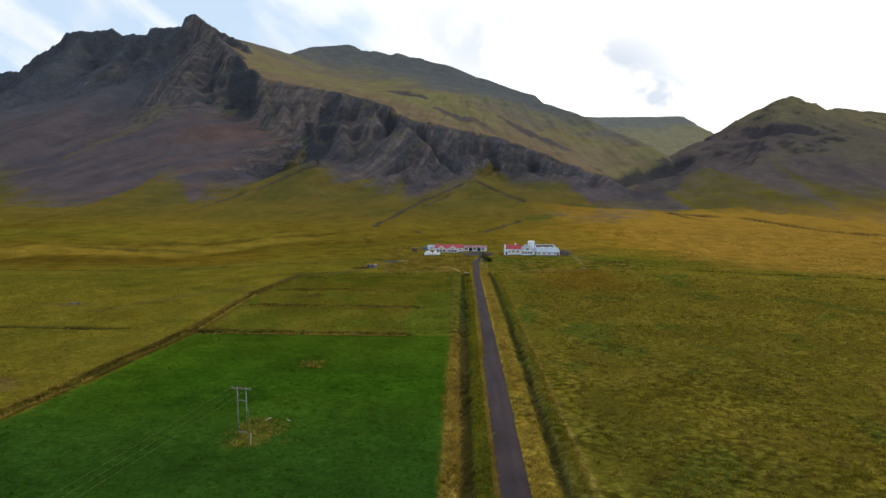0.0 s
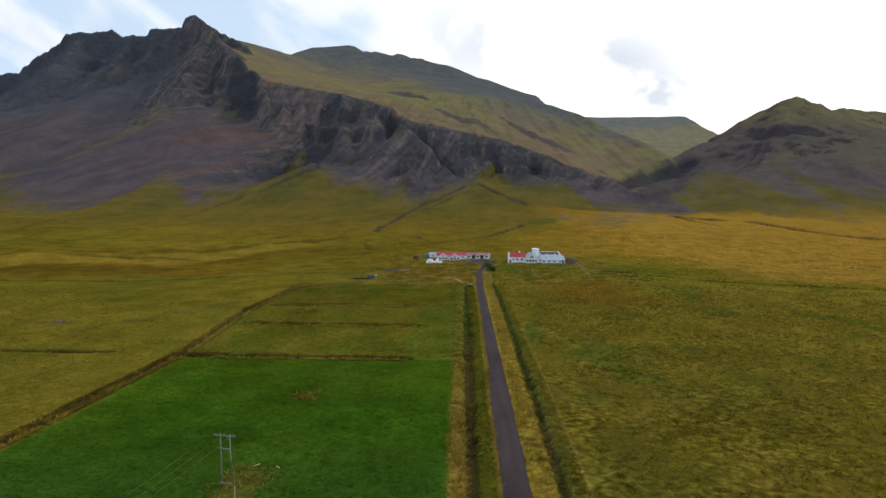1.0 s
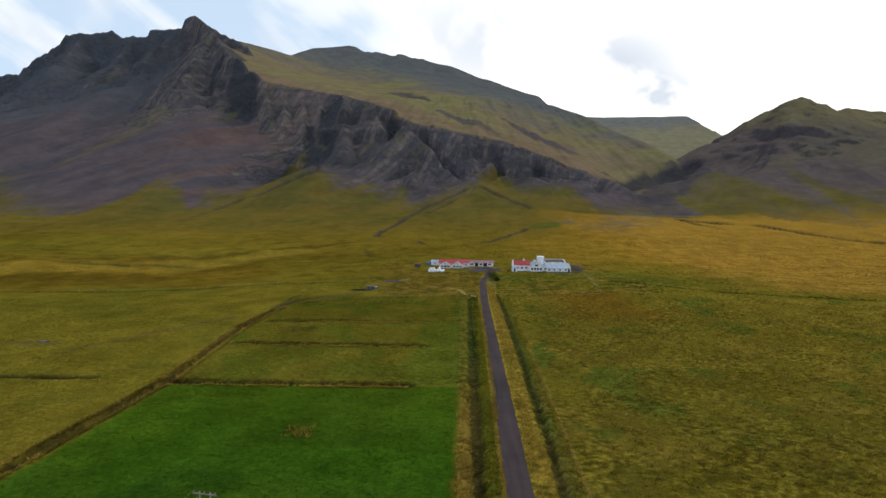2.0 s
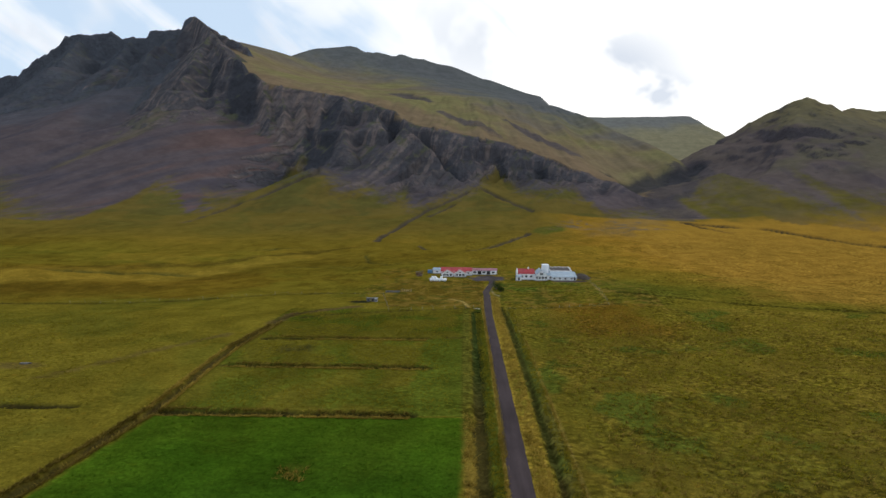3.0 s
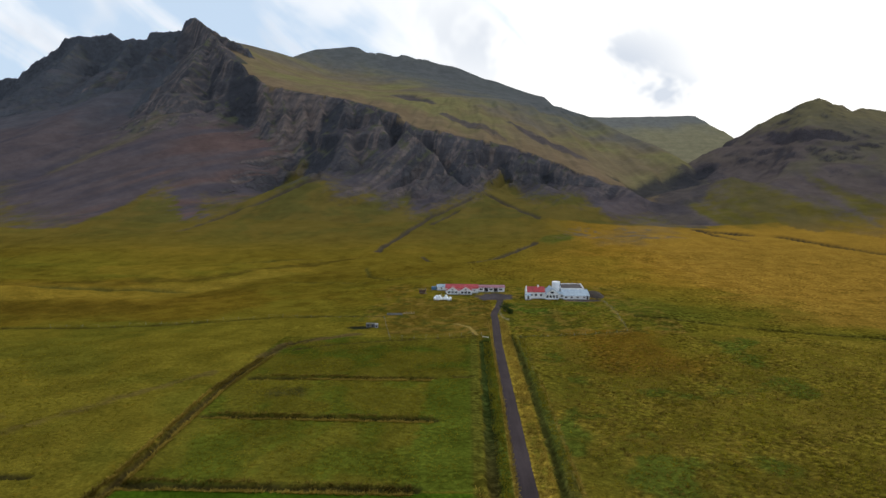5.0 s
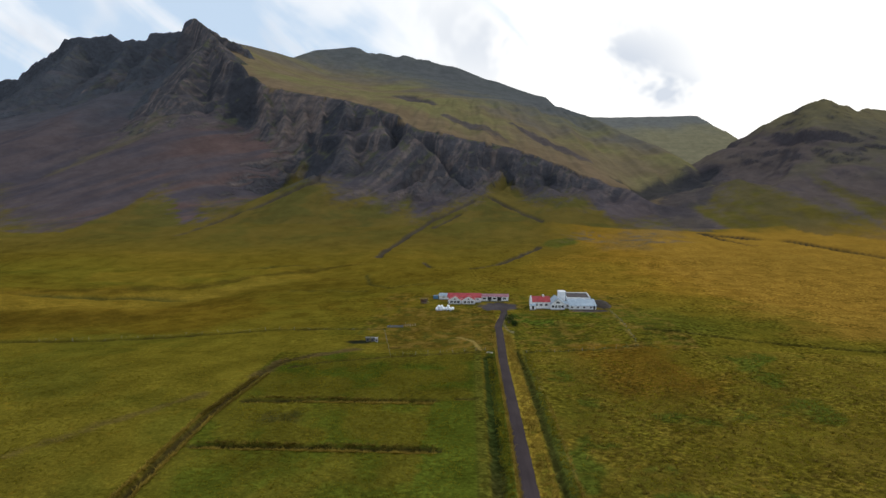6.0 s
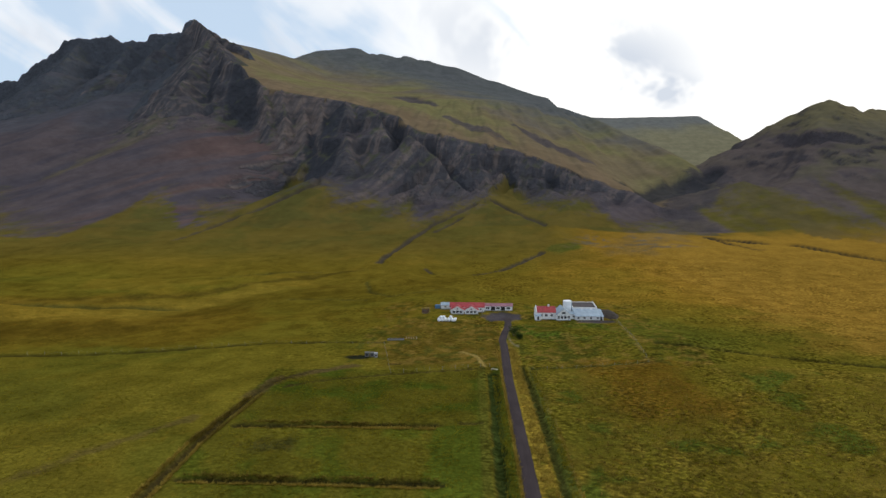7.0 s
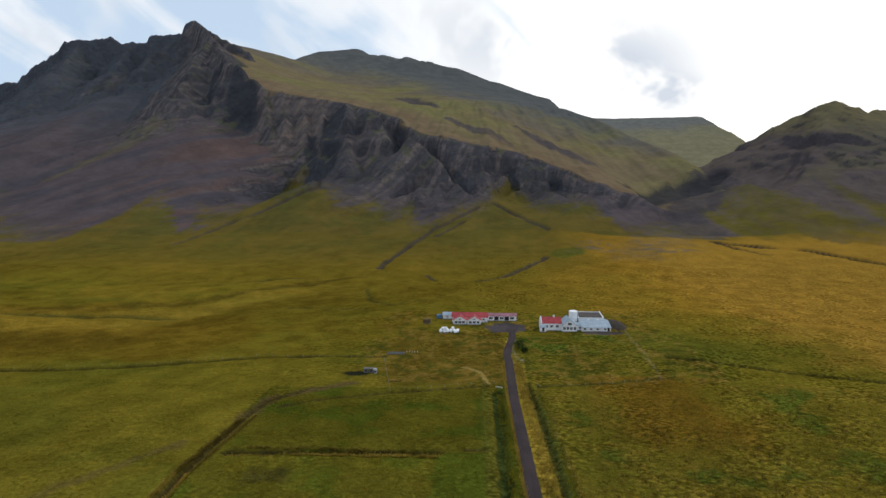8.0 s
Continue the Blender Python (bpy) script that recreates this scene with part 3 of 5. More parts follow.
def window(parent, x, y, z, w, h, axis="y", name="window", bars=1):
    """A framed window set proud of a wall that faces -y (axis y) or -x (axis x)."""
    bm = bmesh.new()
    t = 0.09

    def put(a0, a1, z0, z1, n0, n1, target):
        if axis == "y":
            add_box(target, x + a0, x + a1, y + n0, y + n1, z + z0, z + z1)
        else:
            add_box(target, x + n0, x + n1, y + a0, y + a1, z + z0, z + z1)

    put(-w / 2 - t, w / 2 + t, h, h + t, -0.07, 0.02, bm)
    put(-w / 2 - t, w / 2 + t, -t, 0, -0.09, 0.02, bm)
    for k in (-1, 1):
        put(k * (w / 2 + t / 2) - t / 2, k * (w / 2 + t / 2) + t / 2, 0, h, -0.07, 0.02, bm)
    for k in range(bars):
        c = -w / 2 + w * (k + 1) / (bars + 1)
        put(c - 0.03, c + 0.03, 0, h, -0.06, 0.0, bm)
    f = part(name, bm, WHITE_TRIM, parent)
    g = bmesh.new()
    put(-w / 2, w / 2, 0, h, -0.035, -0.008, g)
    part("pane", g, GLASS, f)
    return f


# ---- the ground: one sheet from the fields to the far hills ----
def lines(*spans):
    out = []
    for a, b, gap in spans:
        out.append(np.linspace(a, b, max(2, int(round((b - a) / gap))), endpoint=False))
    return np.unique(np.round(np.concatenate(out + [np.array([spans[-1][1]])]), 3))


def blend(base, colour, k):
    return base + (np.array(colour) - base) * np.clip(k, 0, 1)[..., None]


def tints(x, y, z, steep, p):
    """Colour of the ground's cover by field, heath, scree and rock; the fourth value is how rocky it is."""
    n1, n2, n3 = fbm(x / 60, y / 60, 4), fbm(x / 17 + 9, y / 17, 4), fbm(x / 5 + 3, y / 5, 3)
    n4 = fbm(x / 150 + 4, y / 70, 4)
    c = np.zeros(x.shape + (3,)) + np.array((0.110, 0.094, 0.013))
    c = blend(c, (0.088, 0.083, 0.012), step(-0.1, 0.5, n1 + 0.4 * n2))
    # field to the right of the road
    right = (x > 8.5) & (y < 242 - 0.1 * (x - 40))
    c = blend(c, (0.124, 0.099, 0.016), right * step(-0.4, 0.3, n2 + 0.5 * n3))
    c = blend(c, (0.150, 0.118, 0.018), right * step(60, 120, x + 20 * n1) * 0.6)
    c = blend(c, (0.052, 0.078, 0.012), right * step(0.35, 0.7, n2 + 0.6 * n1) * 0.8)
    c = blend(c, (0.118, 0.068, 0.010), right * step(20, 34, x + 8 * n2) * step(186, 204, y + 10 * n1 + 6 * n2) * step(-72, -48, -x + 10 * n2) * 0.75)
    c = blend(c, (0.078, 0.078, 0.013), right * (1 - step(95, 150, y + 15 * n1)) * step(-0.5, 0.4, n1 + 0.5 * n3) * 0.6)
    c = c * (1 - 0.05 * right * (1 - step(90, 130, y)))[..., None]
    # heath beyond the farm
    heath = step(330, 390, y + 30 * n1 + 0.25 * x) * (1 - step(560, 640, y + 20 * n2))
    c = blend(c, (0.208, 0.126, 0.019), heath * step(-40, 120, x + 40 * n1))
    c = blend(c, (0.114, 0.088, 0.013), heath * (1 - step(-40, 120, x + 40 * n1)))
    far_left = step(-20, -44, x) * step(0, 4, y - np.interp(x, [-320, -180, -93, -44], [238, 254, 264, 263])) * (1 - step(330, 380, y))
    c = blend(c, (0.102, 0.074, 0.010), far_left * step(-0.5, 0.2, n4 + 0.3 * n2))
    # left scarp: terrace's lit look put into the colour, browner slope in front
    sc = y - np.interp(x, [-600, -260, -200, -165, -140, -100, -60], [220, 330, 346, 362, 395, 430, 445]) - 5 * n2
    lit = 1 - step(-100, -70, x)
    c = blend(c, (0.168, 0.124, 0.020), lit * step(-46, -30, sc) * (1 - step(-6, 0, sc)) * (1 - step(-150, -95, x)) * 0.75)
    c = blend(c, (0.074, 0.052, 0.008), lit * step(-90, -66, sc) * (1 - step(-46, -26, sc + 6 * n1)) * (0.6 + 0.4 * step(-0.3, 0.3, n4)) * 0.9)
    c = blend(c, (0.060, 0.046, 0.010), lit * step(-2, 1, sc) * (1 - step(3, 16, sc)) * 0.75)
    c = blend(c, (0.185, 0.125, 0.018), step(260, 330, y) * (1 - step(600, 660, y)) * step(0.25, 0.6, n4 - 0.3 * n2) * 0.35)
    c = blend(c, (0.080, 0.058, 0.008), step(250, 300, y) * (1 - step(600, 660, y)) * step(0.25, 0.65, -n4 + 0.35 * n2) * 0.5)
    c = blend(c, (0.226, 0.139, 0.026), step(95, 150, x + 20 * n2) * step(0, 30, y - np.interp(x, [61, 117, 260], [268, 241, 206]) + 10 * n2) * (1 - step(560, 640, y)) * 0.8)
    # paddock strips between the cross ditches
    strips = (x < -9) & (x > -75) & (y > 131.5) & (y < 230)
    c = blend(c, (0.105, 0.098, 0.014), strips * 0.8)
    c = blend(c, (0.074, 0.094, 0.012), strips * step(0.0, 0.5, n2 + 0.4 * n1) * 0.8)
    c = blend(c, (0.072, 0.092, 0.012), (x < -9) & (x > -21 + n3) & (y > 131.5) & (y < 188))
    c = blend(c, (0.048, 0.082, 0.010), (strips & (y > 195)) * step(-0.1, 0.5, n2) * 0.4)
    c = c * (1 - 0.20 * strips * step(180, 200, y) - 0.10 * strips)[..., None]
    c = blend(c, (0.038, 0.036, 0.012), (1 - step(0.5, 1.15, np.hypot((x + 58) / 7.5, (y - 176) / 4.0) + 0.45 * n3)) * 0.75)
    # sown field
    sown = step(-0.6, 0.6, (-9.3 - x) + 0.8 * n3) * step(-0.6, 0.6, 131.2 - y + 0.4 * n3) * step(-1, 1, x - np.interp(y, [40, 55, 99, 133], [-83, -81, -74.5, -71]) + n3)
    c = blend(c, (0.027, 0.068, 0.005), sown)
    c = blend(c, (0.020, 0.052, 0.005), sown * step(-0.1, 0.5, n2 + 0.5 * n1) * 0.8)
    c = blend(c, (0.040, 0.080, 0.006), sown * step(0.2, 0.6, -n1) * 0.7)
    c = blend(c, (0.042, 0.074, 0.006), sown * step(95, 130, y + 10 * n2) * 0.8)
    c = blend(c, (0.018, 0.048, 0.008), sown * (1 - step(62, 100, y + 8 * n1)) * 0.85)
    for px, py, rx, ry in ((-37.2, 78.0, 4.2, 4.8), (-37, 108.5, 2.5, 2.2)):
        c = blend(c, (0.125, 0.095, 0.022), (1 - step(0.35, 1.2, np.hypot((x - px) / rx, (y - py) / ry) + 0.9 * n3)) * 0.4)
    # dry strips and verges along the road
    near = y < 236
    side = x - road_x(y)
    c = blend(c, (0.215, 0.150, 0.035), near * step(-0.5, 0.5, side + 8.9 + 0.7 * n3) * step(-0.3, 0.3, -6.7 - side) * 0.9 * (1 - 0.85 * step(88, 135, y)))
    c = blend(c, (0.074, 0.080, 0.014), near * step(-0.4, 0.4, side + 9.6) * step(-0.3, 0.3, -7.0 - side) * step(118, 145, y) * 0.85)
    c = blend(c, (0.060, 0.078, 0.012), near * step(-0.3, 0.3, side + 4.8) * step(-0.2, 0.2, -2.2 - side))
    c = blend(c, (0.235, 0.175, 0.040), step(-0.15, 0.15, side + 2.35 - 0.4 * step(100, 190, y)) * step(-0.15, 0.15, -1.75 + 0.45 * step(100, 190, y) - side) * (y < 290))
    c = blend(c, (0.215, 0.160, 0.026), (y < 256) * step(-0.2, 0.2, side - 1.9 + 0.5 * step(100, 190, y)) * step(-0.4, 0.4, 5.2 - side))
    c = blend(c, (0.105, 0.100, 0.014), (y < 256) * step(-0.2, 0.2, side - 2.4) * step(-0.4, 0.4, 4.6 - side) * step(-0.1, 0.4, n2 + 0.5 * n3) * 0.8)
    c = blend(c, (0.086, 0.084, 0.022), near * step(-0.4, 0.4, side - 7.0) * step(-0.8, 0.8, 9.1 + n3 - side) * 0.85)
    c = blend(c, (0.058, 0.078, 0.015), near * step(-0.4, 0.4, side - 6.2) * step(-0.8, 0.8, 9.0 + n3 - side) * step(-0.1, 0.4, n2 + 0.5 * step(120, 170, y)) * 0.7)
    c = blend(c, (0.180, 0.142, 0.040), (y < 234) * step(-0.2, 0.2, side - 9.2 + 0.008 * (y - 150) - 0.3 * n3) * step(-0.2, 0.2, 9.8 - 0.008 * (y - 150) - side) * 0.75)
    # farm yard, lawn, tracks
    lawn = (1 - step(0.7, 1.1, np.hypot((x - 26) / 26, (y - 288) / 24) + 0.25 * n2)) * (x > 5)
    c = blend(c, (0.050, 0.085, 0.012), lawn * step(-0.3, 0.3, n2) * 0.85)
    c = blend(c, (0.084, 0.060, 0.012), (x < 1) * step(-46, -38, x) * step(228, 240, y) * (1 - step(296, 306, y)) * 0.75)
    c = blend(c, (0.062, 0.080, 0.014), step(50, 56, x) * (1 - step(74, 96, x + 10 * n2)) * step(256, 268, y + 0.3 * (x - 58)) * (1 - step(296, 318, y + 10 * n2)) * 0.5)
    c = blend(c, (0.200, 0.160, 0.055), (1 - step(0.25, 0.6, seg_distance(x, y, 47.6, 239.6, 53.4, 302) + 0.25 * n3)) * 0.8)
    rough = (np.abs(x - 8) < 62) * step(228, 240, y) * (1 - step(330, 350, y))
    c = blend(c, (0.170, 0.115, 0.030), rough * step(0.15, 0.5, n3 + 0.4 * n2) * 0.55)
    c = blend(c, (0.048, 0.056, 0.012), rough * step(0.2, 0.5, -n3 + 0.4 * n2) * 0.65)
    ring = np.abs(np.hypot((x - 6.6) / 2.9, (y - 274) / 14.0) - 1)
    c = blend(c, (0.170, 0.150, 0.090), (1 - step(0.05, 0.14, ring + 0.05 * n3)) * (x < 6.8) * (x > road_x(y) + 1.2) * 0.8)
    yard = 1 - step(0.8, 1.1, np.hypot((x - 3.5) / 9.8, (y - 310) / 9.5) + 0.25 * n3)
    yard = np.maximum(yard, 1 - step(0.85, 1.1, np.hypot((x - 44) / 9, (y - 299.5) / 3.2) + 0.2 * n3))
    c = blend(c, (0.062, 0.054, 0.058), yard)
    c = blend(c, (0.035, 0.028, 0.022), 1 - step(0.7, 1.1, np.hypot((x - 51.5) / 6.5, (y - 317) / 13) + 0.2 * n3))
    c = blend(c, (0.018, 0.020, 0.012), 1 - step(0.8, 1.05, np.hypot((x + 50.5) / 5.0, (y - 243.3) / 2.8) + 0.15 * n3))
    c = blend(c, (0.020, 0.018, 0.010), 1 - step(0.7, 1.1, np.hypot((x + 37) / 2.6, (y - 236) / 0.9) + 0.3 * n3))
    bank = np.minimum(seg_distance(x, y, -14.5, 251.5, -9.4, 246.5), seg_distance(x, y, -9.4, 246.5, -6.8, 235)) + 0.3 * n3
    c = blend(c, (0.230, 0.175, 0.060), 1 - step(0.4, 0.9, bank))
    mud = 1 - step(1.0, 3.2, seg_distance(x, y, -73.5, 205, -69.5, 221) + 1.5 * n3)
    mud = np.maximum(mud, 1 - step(0.8, 2.4, seg_distance(x, y, -69.5, 221, -50, 234) + 1.6 * n3))
    mud = np.maximum(mud, 0.7 * (1 - step(0.6, 1.1, np.hypot((x + 124) / 8, (y - 157.5) / 3) + 0.4 * n3)))
    mud = np.maximum(mud, 0.8 * (1 - step(0.6, 1.1, np.hypot((x + 93) / 7, (y - 95) / 4) + 0.4 * n3)))
    mud = np.maximum(mud, 0.6 * (1 - step(0.6, 2.2, seg_distance(x, y, -82, 190, -110, 150) + 1.6 * n3)))
    c = blend(c, (0.080, 0.058, 0.026), mud * 0.85)
    c = blend(c, (0.040, 0.076, 0.012), (1 - step(0.6, 1.15, np.hypot((x - 66) / 17, (y - 517 - 0.5 * (x - 66)) / 15) + 0.3 * n2)) * 0.85)
    bar = fbm(x / 26 + 3, y / 11, 3) + 0.5 * n3
    c = blend(c, (0.110, 0.092, 0.072), step(0.1, 0.45, bar) * (1 - step(0.6, 1.1, np.hypot((x - 125) / 62, (y - 540) / 38) + 0.3 * n2)) * 0.75)
    # ditches: darker towards the bottom, brown along the long one
    c = blend(c, (0.048, 0.042, 0.013), step(0.1, 0.7, p["ditch"]))
    c = blend(c, (0.046, 0.052, 0.013), step(0.25, 0.85, p["ditch"]) * (x > 3) * (y > 110) * 0.8)
    c = blend(c, (0.046, 0.037, 0.014), step(0.1, 0.7, p["ditch"]) * (x < -60))
    c = blend(c, (0.062, 0.058, 0.015), step(0.15, 0.8, p["cut"]) * 0.85)
    c = blend(c, (0.032, 0.046, 0.012), step(0.1, 0.7, p["ditch"]) * (x < -3) * (x > -8) * step(130, 170, y))
    cross = (x < -15) & (x > -72) & (y > 128) & (y < 192)
    c = blend(c, (0.034, 0.030, 0.010), step(0.1, 0.7, p["ditch"]) * (cross | (x < -76) | (x > 50) | ((x < -44) & (y > 258))))
    rocky = np.zeros(x.shape)
    # slopes
    heath_c = c.copy()
    k = p["which"]
    up = (y > 430)
    foot = step(430, 560, y)
    olive = np.zeros_like(c) + np.array((0.098, 0.078, 0.022))
    olive = blend(olive, (0.076, 0.070, 0.021), step(-0.2, 0.4, n1 + 0.4 * n2))
    grassy = (k == 0) & up
    on_foot = (0.75 * foot * (1 - step(50, 110, x + 15 * n2) * (1 - step(570, 620, y + 12 * n2))) * grassy)[..., None]
    c = c * (1 - on_foot) + olive * on_foot
    run = fbm(p["s"] / 34, np.minimum(p["left"], p["spur"]) / 260, 3)
    fine = fbm(p["s"] / 9 + 3, np.minimum(p["left"], p["spur"]) / 120, 3)
    grit = (k == 0) * step(560, 640, y) * step(28, 50, z) * step(0.05, 0.5, n2 + 0.6 * n1 + 0.3 * n3)
    c = blend(c, (0.098, 0.084, 0.060), grit * 0.55)
    cliff = step(0.68, 1.0, steep + 0.10 * n3)
    # rock and scree tones carry a bluish haze, stronger with distance
    scree = np.zeros_like(c) + np.array((0.076, 0.062, 0.066))
    scree = blend(scree, (0.092, 0.062, 0.058), step(-0.1, 0.6, run + 0.4 * n1) * step(-470, -380, x) * (1 - step(-250, -200, x)) * 0.9)
    scree = blend(scree, (0.058, 0.052, 0.062), step(-0.1, 0.5, -run + 0.4 * n1) * 0.9)
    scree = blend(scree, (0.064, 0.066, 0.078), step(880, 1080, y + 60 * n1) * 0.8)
    spine = np.minimum(seg_distance(x, y, -490, 930, -505, 850), seg_distance(x, y, -505, 850, -545, 765)) + 10 * n2 + 5 * n3
    scree = blend(scree, (0.098, 0.082, 0.052), (1 - step(4, 26, spine)) * 0.75)
    scree = blend(scree, (0.100, 0.085, 0.080), step(0.3, 0.7, fine) * 0.18)
    crag = np.zeros_like(c) + np.array((0.072, 0.069, 0.076))
    # spur's sunlit ribs paler and warmer, the light put into the rock colour
    crag = blend(crag, (0.150, 0.122, 0.112), step(0.0, 0.5, fine + 0.5 * n3) * (k == 2) * 0.9)
    crag = blend(crag, (0.165, 0.130, 0.115), (1 - step(22, 80, seg_distance(x, y, -318, 985, -250, 870))) * (k == 2) * (0.45 + 0.5 * step(-0.2, 0.3, fine)))
    strata = step(0.05, 0.45, fbm(z / 8 + 0.6 * n2, p["s"] / 260 + 0.3 * n1, 3))
    crag = blend(crag, (0.050, 0.050, 0.058), strata * 0.6)
    # gullies darker: the shade in the recesses put into the colour
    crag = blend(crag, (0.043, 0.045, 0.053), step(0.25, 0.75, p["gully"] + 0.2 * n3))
    # left crest lifted towards blue: haze put into the rock colour
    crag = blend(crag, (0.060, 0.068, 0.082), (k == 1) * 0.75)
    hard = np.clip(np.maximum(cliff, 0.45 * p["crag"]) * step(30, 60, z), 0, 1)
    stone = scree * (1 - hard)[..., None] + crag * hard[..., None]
    moss = step(0.05, 0.45, n2 + 0.5 * n1) * (1 - step(0.85, 1.3, steep)) * step(45, 110, z)
    stone = blend(stone, (0.078, 0.084, 0.044), moss * 0.7 * (0.02 + 0.98 * p["crag"] * (0.4 + 0.6 * (k == 2))))
    stone = blend(stone, (0.135, 0.098, 0.042), (k == 2) * (1 - step(0.25, 0.55, steep)) * (1 - step(2, 16, p["spur"])) * 0.8)
    # grass climbs the fans between the screes
    limit = np.interp(x, [-900, -700, -594, -550, -469, -422, -392, -380, -353, -318, -286, -264, -252, -244, -230, -200, -177, -156, -139, -128, -103, -80, -64, -48, -7, 6, 23, 31, 43, 53, 103, 125, 137, 185, 300],
                      [95, 80, 54, 41, 22, 15, 15, 55, 47, 38, 36, 42, 88, 86, 56, 67, 63, 52, 46, 51, 39, 42, 28, 30, 46, 50, 66, 76, 60, 49, 46, 43, 24, 20, 14])
    limit = limit - 26 * (1 - step(2, 17, seg_distance(x, y, -344, 695, -300, 612) + 8 * n2 + 6 * n3))
    limit = limit + 24 * (1 - step(4, 24, seg_distance(x, y, -720, 822, -640, 856) + 6 * n2))
    limit = limit + 3 * n1 + 6 * n2 + 7 * n3
    turf = 1 - step(-11, 13, z - limit + 6 * fine)
    left = (k == 1) | (k == 2) | ((k == 0) & (y > 585) & (x < 225))
    slope_olive = heath_c * (1 - step(500, 600, y))[..., None] + olive * step(500, 600, y)[..., None]
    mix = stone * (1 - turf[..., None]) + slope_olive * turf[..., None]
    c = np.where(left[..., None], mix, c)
    rocky = np.where(left, (1 - turf) * (0.03 + 0.97 * hard), rocky)
    soft = fbm(x / 210 + 2, y / 160, 3)
    # far hills greyed and cooled, distance haze put into the colour
    far_green = np.zeros_like(c) + np.array((0.150, 0.128, 0.064))
    far_green = blend(far_green, (0.142, 0.112, 0.068), step(-0.3, 0.5, soft + 0.1 * n2))
    far_green = blend(far_green, (0.138, 0.130, 0.058), step(-0.1, 0.6, -soft + 0.15 * n1) * 0.7)
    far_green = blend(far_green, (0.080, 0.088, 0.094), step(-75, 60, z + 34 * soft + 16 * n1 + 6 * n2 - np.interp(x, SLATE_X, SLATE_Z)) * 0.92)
    # dark rock bands; the third is shade put into the colour
    far_green = blend(far_green, (0.068, 0.059, 0.064), step(0.1, 0.7, p["ledge"]) * 0.85)
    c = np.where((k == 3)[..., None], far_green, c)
    # far ridge paler and greyer, its haze put into the colour too
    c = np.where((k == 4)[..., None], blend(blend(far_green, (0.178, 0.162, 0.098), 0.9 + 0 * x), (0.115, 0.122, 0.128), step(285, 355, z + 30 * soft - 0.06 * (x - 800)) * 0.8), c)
    d_run = fbm(x / 30 + 1, p["right"] / 200, 3)
    d_limit = np.interp(x, [200, 236, 247, 298, 325, 338, 352, 374, 395, 420, 500, 700], [4, 8, 42, 60, 66, 58, 40, 34, 60, 40, 22, 14]) + 5 * n1 + 5 * n2 + 14 * d_run
    d_turf = (1 - step(-16, 16, z - d_limit + 8 * n3)) * (0.75 + 0.25 * step(-0.3, 0.3, n2 - d_run))
    d_cliff = step(0.66, 1.1, steep + 0.12 * n3)
    d_stone = np.zeros_like(c) + np.array((0.088, 0.071, 0.066))
    d_stone = blend(d_stone, (0.066, 0.055, 0.060), step(0.0, 0.5, d_run - 0.4 * n1) * 0.7)
    d_stone = blend(d_stone, (0.100, 0.093, 0.054), step(-0.1, 0.6, soft + 0.5 * n1 + 0.2 * n2) * 0.6 * step(60, 90, z))
    d_stone = blend(d_stone, (0.125, 0.108, 0.058), step(138, 172, z + 10 * n2 + 0.10 * np.abs(x - 520)) * 0.85)
    d_stone = blend(d_stone, (0.125, 0.108, 0.058), (1 - step(285, 400, x + 20 * n1)) * step(85, 110, z) * 0.8)
    d_stone = blend(d_stone, (0.050, 0.046, 0.052), d_cliff * 0.85)
    d_green = heath_c * (1 - step(520, 620, y))[..., None] + blend(olive, (0.088, 0.078, 0.022), 0.6 + 0 * x) * step(520, 620, y)[..., None]
    d_col = d_stone * (1 - d_turf[..., None]) + d_green * d_turf[..., None]
    c = np.where(((k == 5) | ((k == 0) & (y > 600) & (x >= 225)))[..., None], d_col, c)
    rocky = np.where(k == 5, (1 - d_turf) * (0.05 + 0.6 * d_cliff), rocky)
    rocky = np.where(k == 3, 0.05 + 0.5 * p["ledge"], rocky)
    c = blend(c, (0.058, 0.048, 0.038), step(0.15, 0.7, p["cut"]) * (y > 430) * 0.85)
    c = blend(c, (0.036, 0.030, 0.022), step(0.1, 0.6, p["cut"]) * (x > 195))
    brown = (k == 3) * (1 - step(30, 110, p["spur"] + 25 * n2))
    c = blend(c, (0.148, 0.108, 0.068), brown * 0.9)
    # ravine between the two hills: dark scree, and its shadow put into the colour
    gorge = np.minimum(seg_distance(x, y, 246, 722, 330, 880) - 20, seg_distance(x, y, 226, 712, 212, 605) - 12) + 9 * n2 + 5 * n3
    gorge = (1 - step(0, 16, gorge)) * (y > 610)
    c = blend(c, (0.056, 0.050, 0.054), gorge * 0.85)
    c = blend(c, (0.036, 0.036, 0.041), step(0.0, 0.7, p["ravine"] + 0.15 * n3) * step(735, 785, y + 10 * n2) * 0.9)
    rocky = np.maximum(rocky, gorge * 0.4)
    gravel = 1 - step(8, 34, seg_distance(x, y, 216, 640, 120, 520) + 16 * n2)
    c = blend(c, (0.110, 0.088, 0.060), gravel * 0.35)
    # living and dead grass reflect hardly any blue; haze put in colour far off
    grass = step(0.35, 0.65, 1 - c[..., 2] / c[..., 1]) * (1 - 0.95 * step(560, 760, y))
    c = c * (1 + grass[..., None] * np.array((0.05, 0.0, -0.14)))
    tuft = 1 - 0.75 * sown - 0.5 * step(300, 600, y) - 0.45 * (x < -9) * (1 - sown) - 0.25 * (x < -76)
    tuft = np.clip(tuft, 0.1, 1) * (1 - step(480, 620, y)) * (1 - np.clip(rocky * 3, 0, 1)) * (1 - yard)
    grain = 1 - 0.9 * step(400, 640, y)
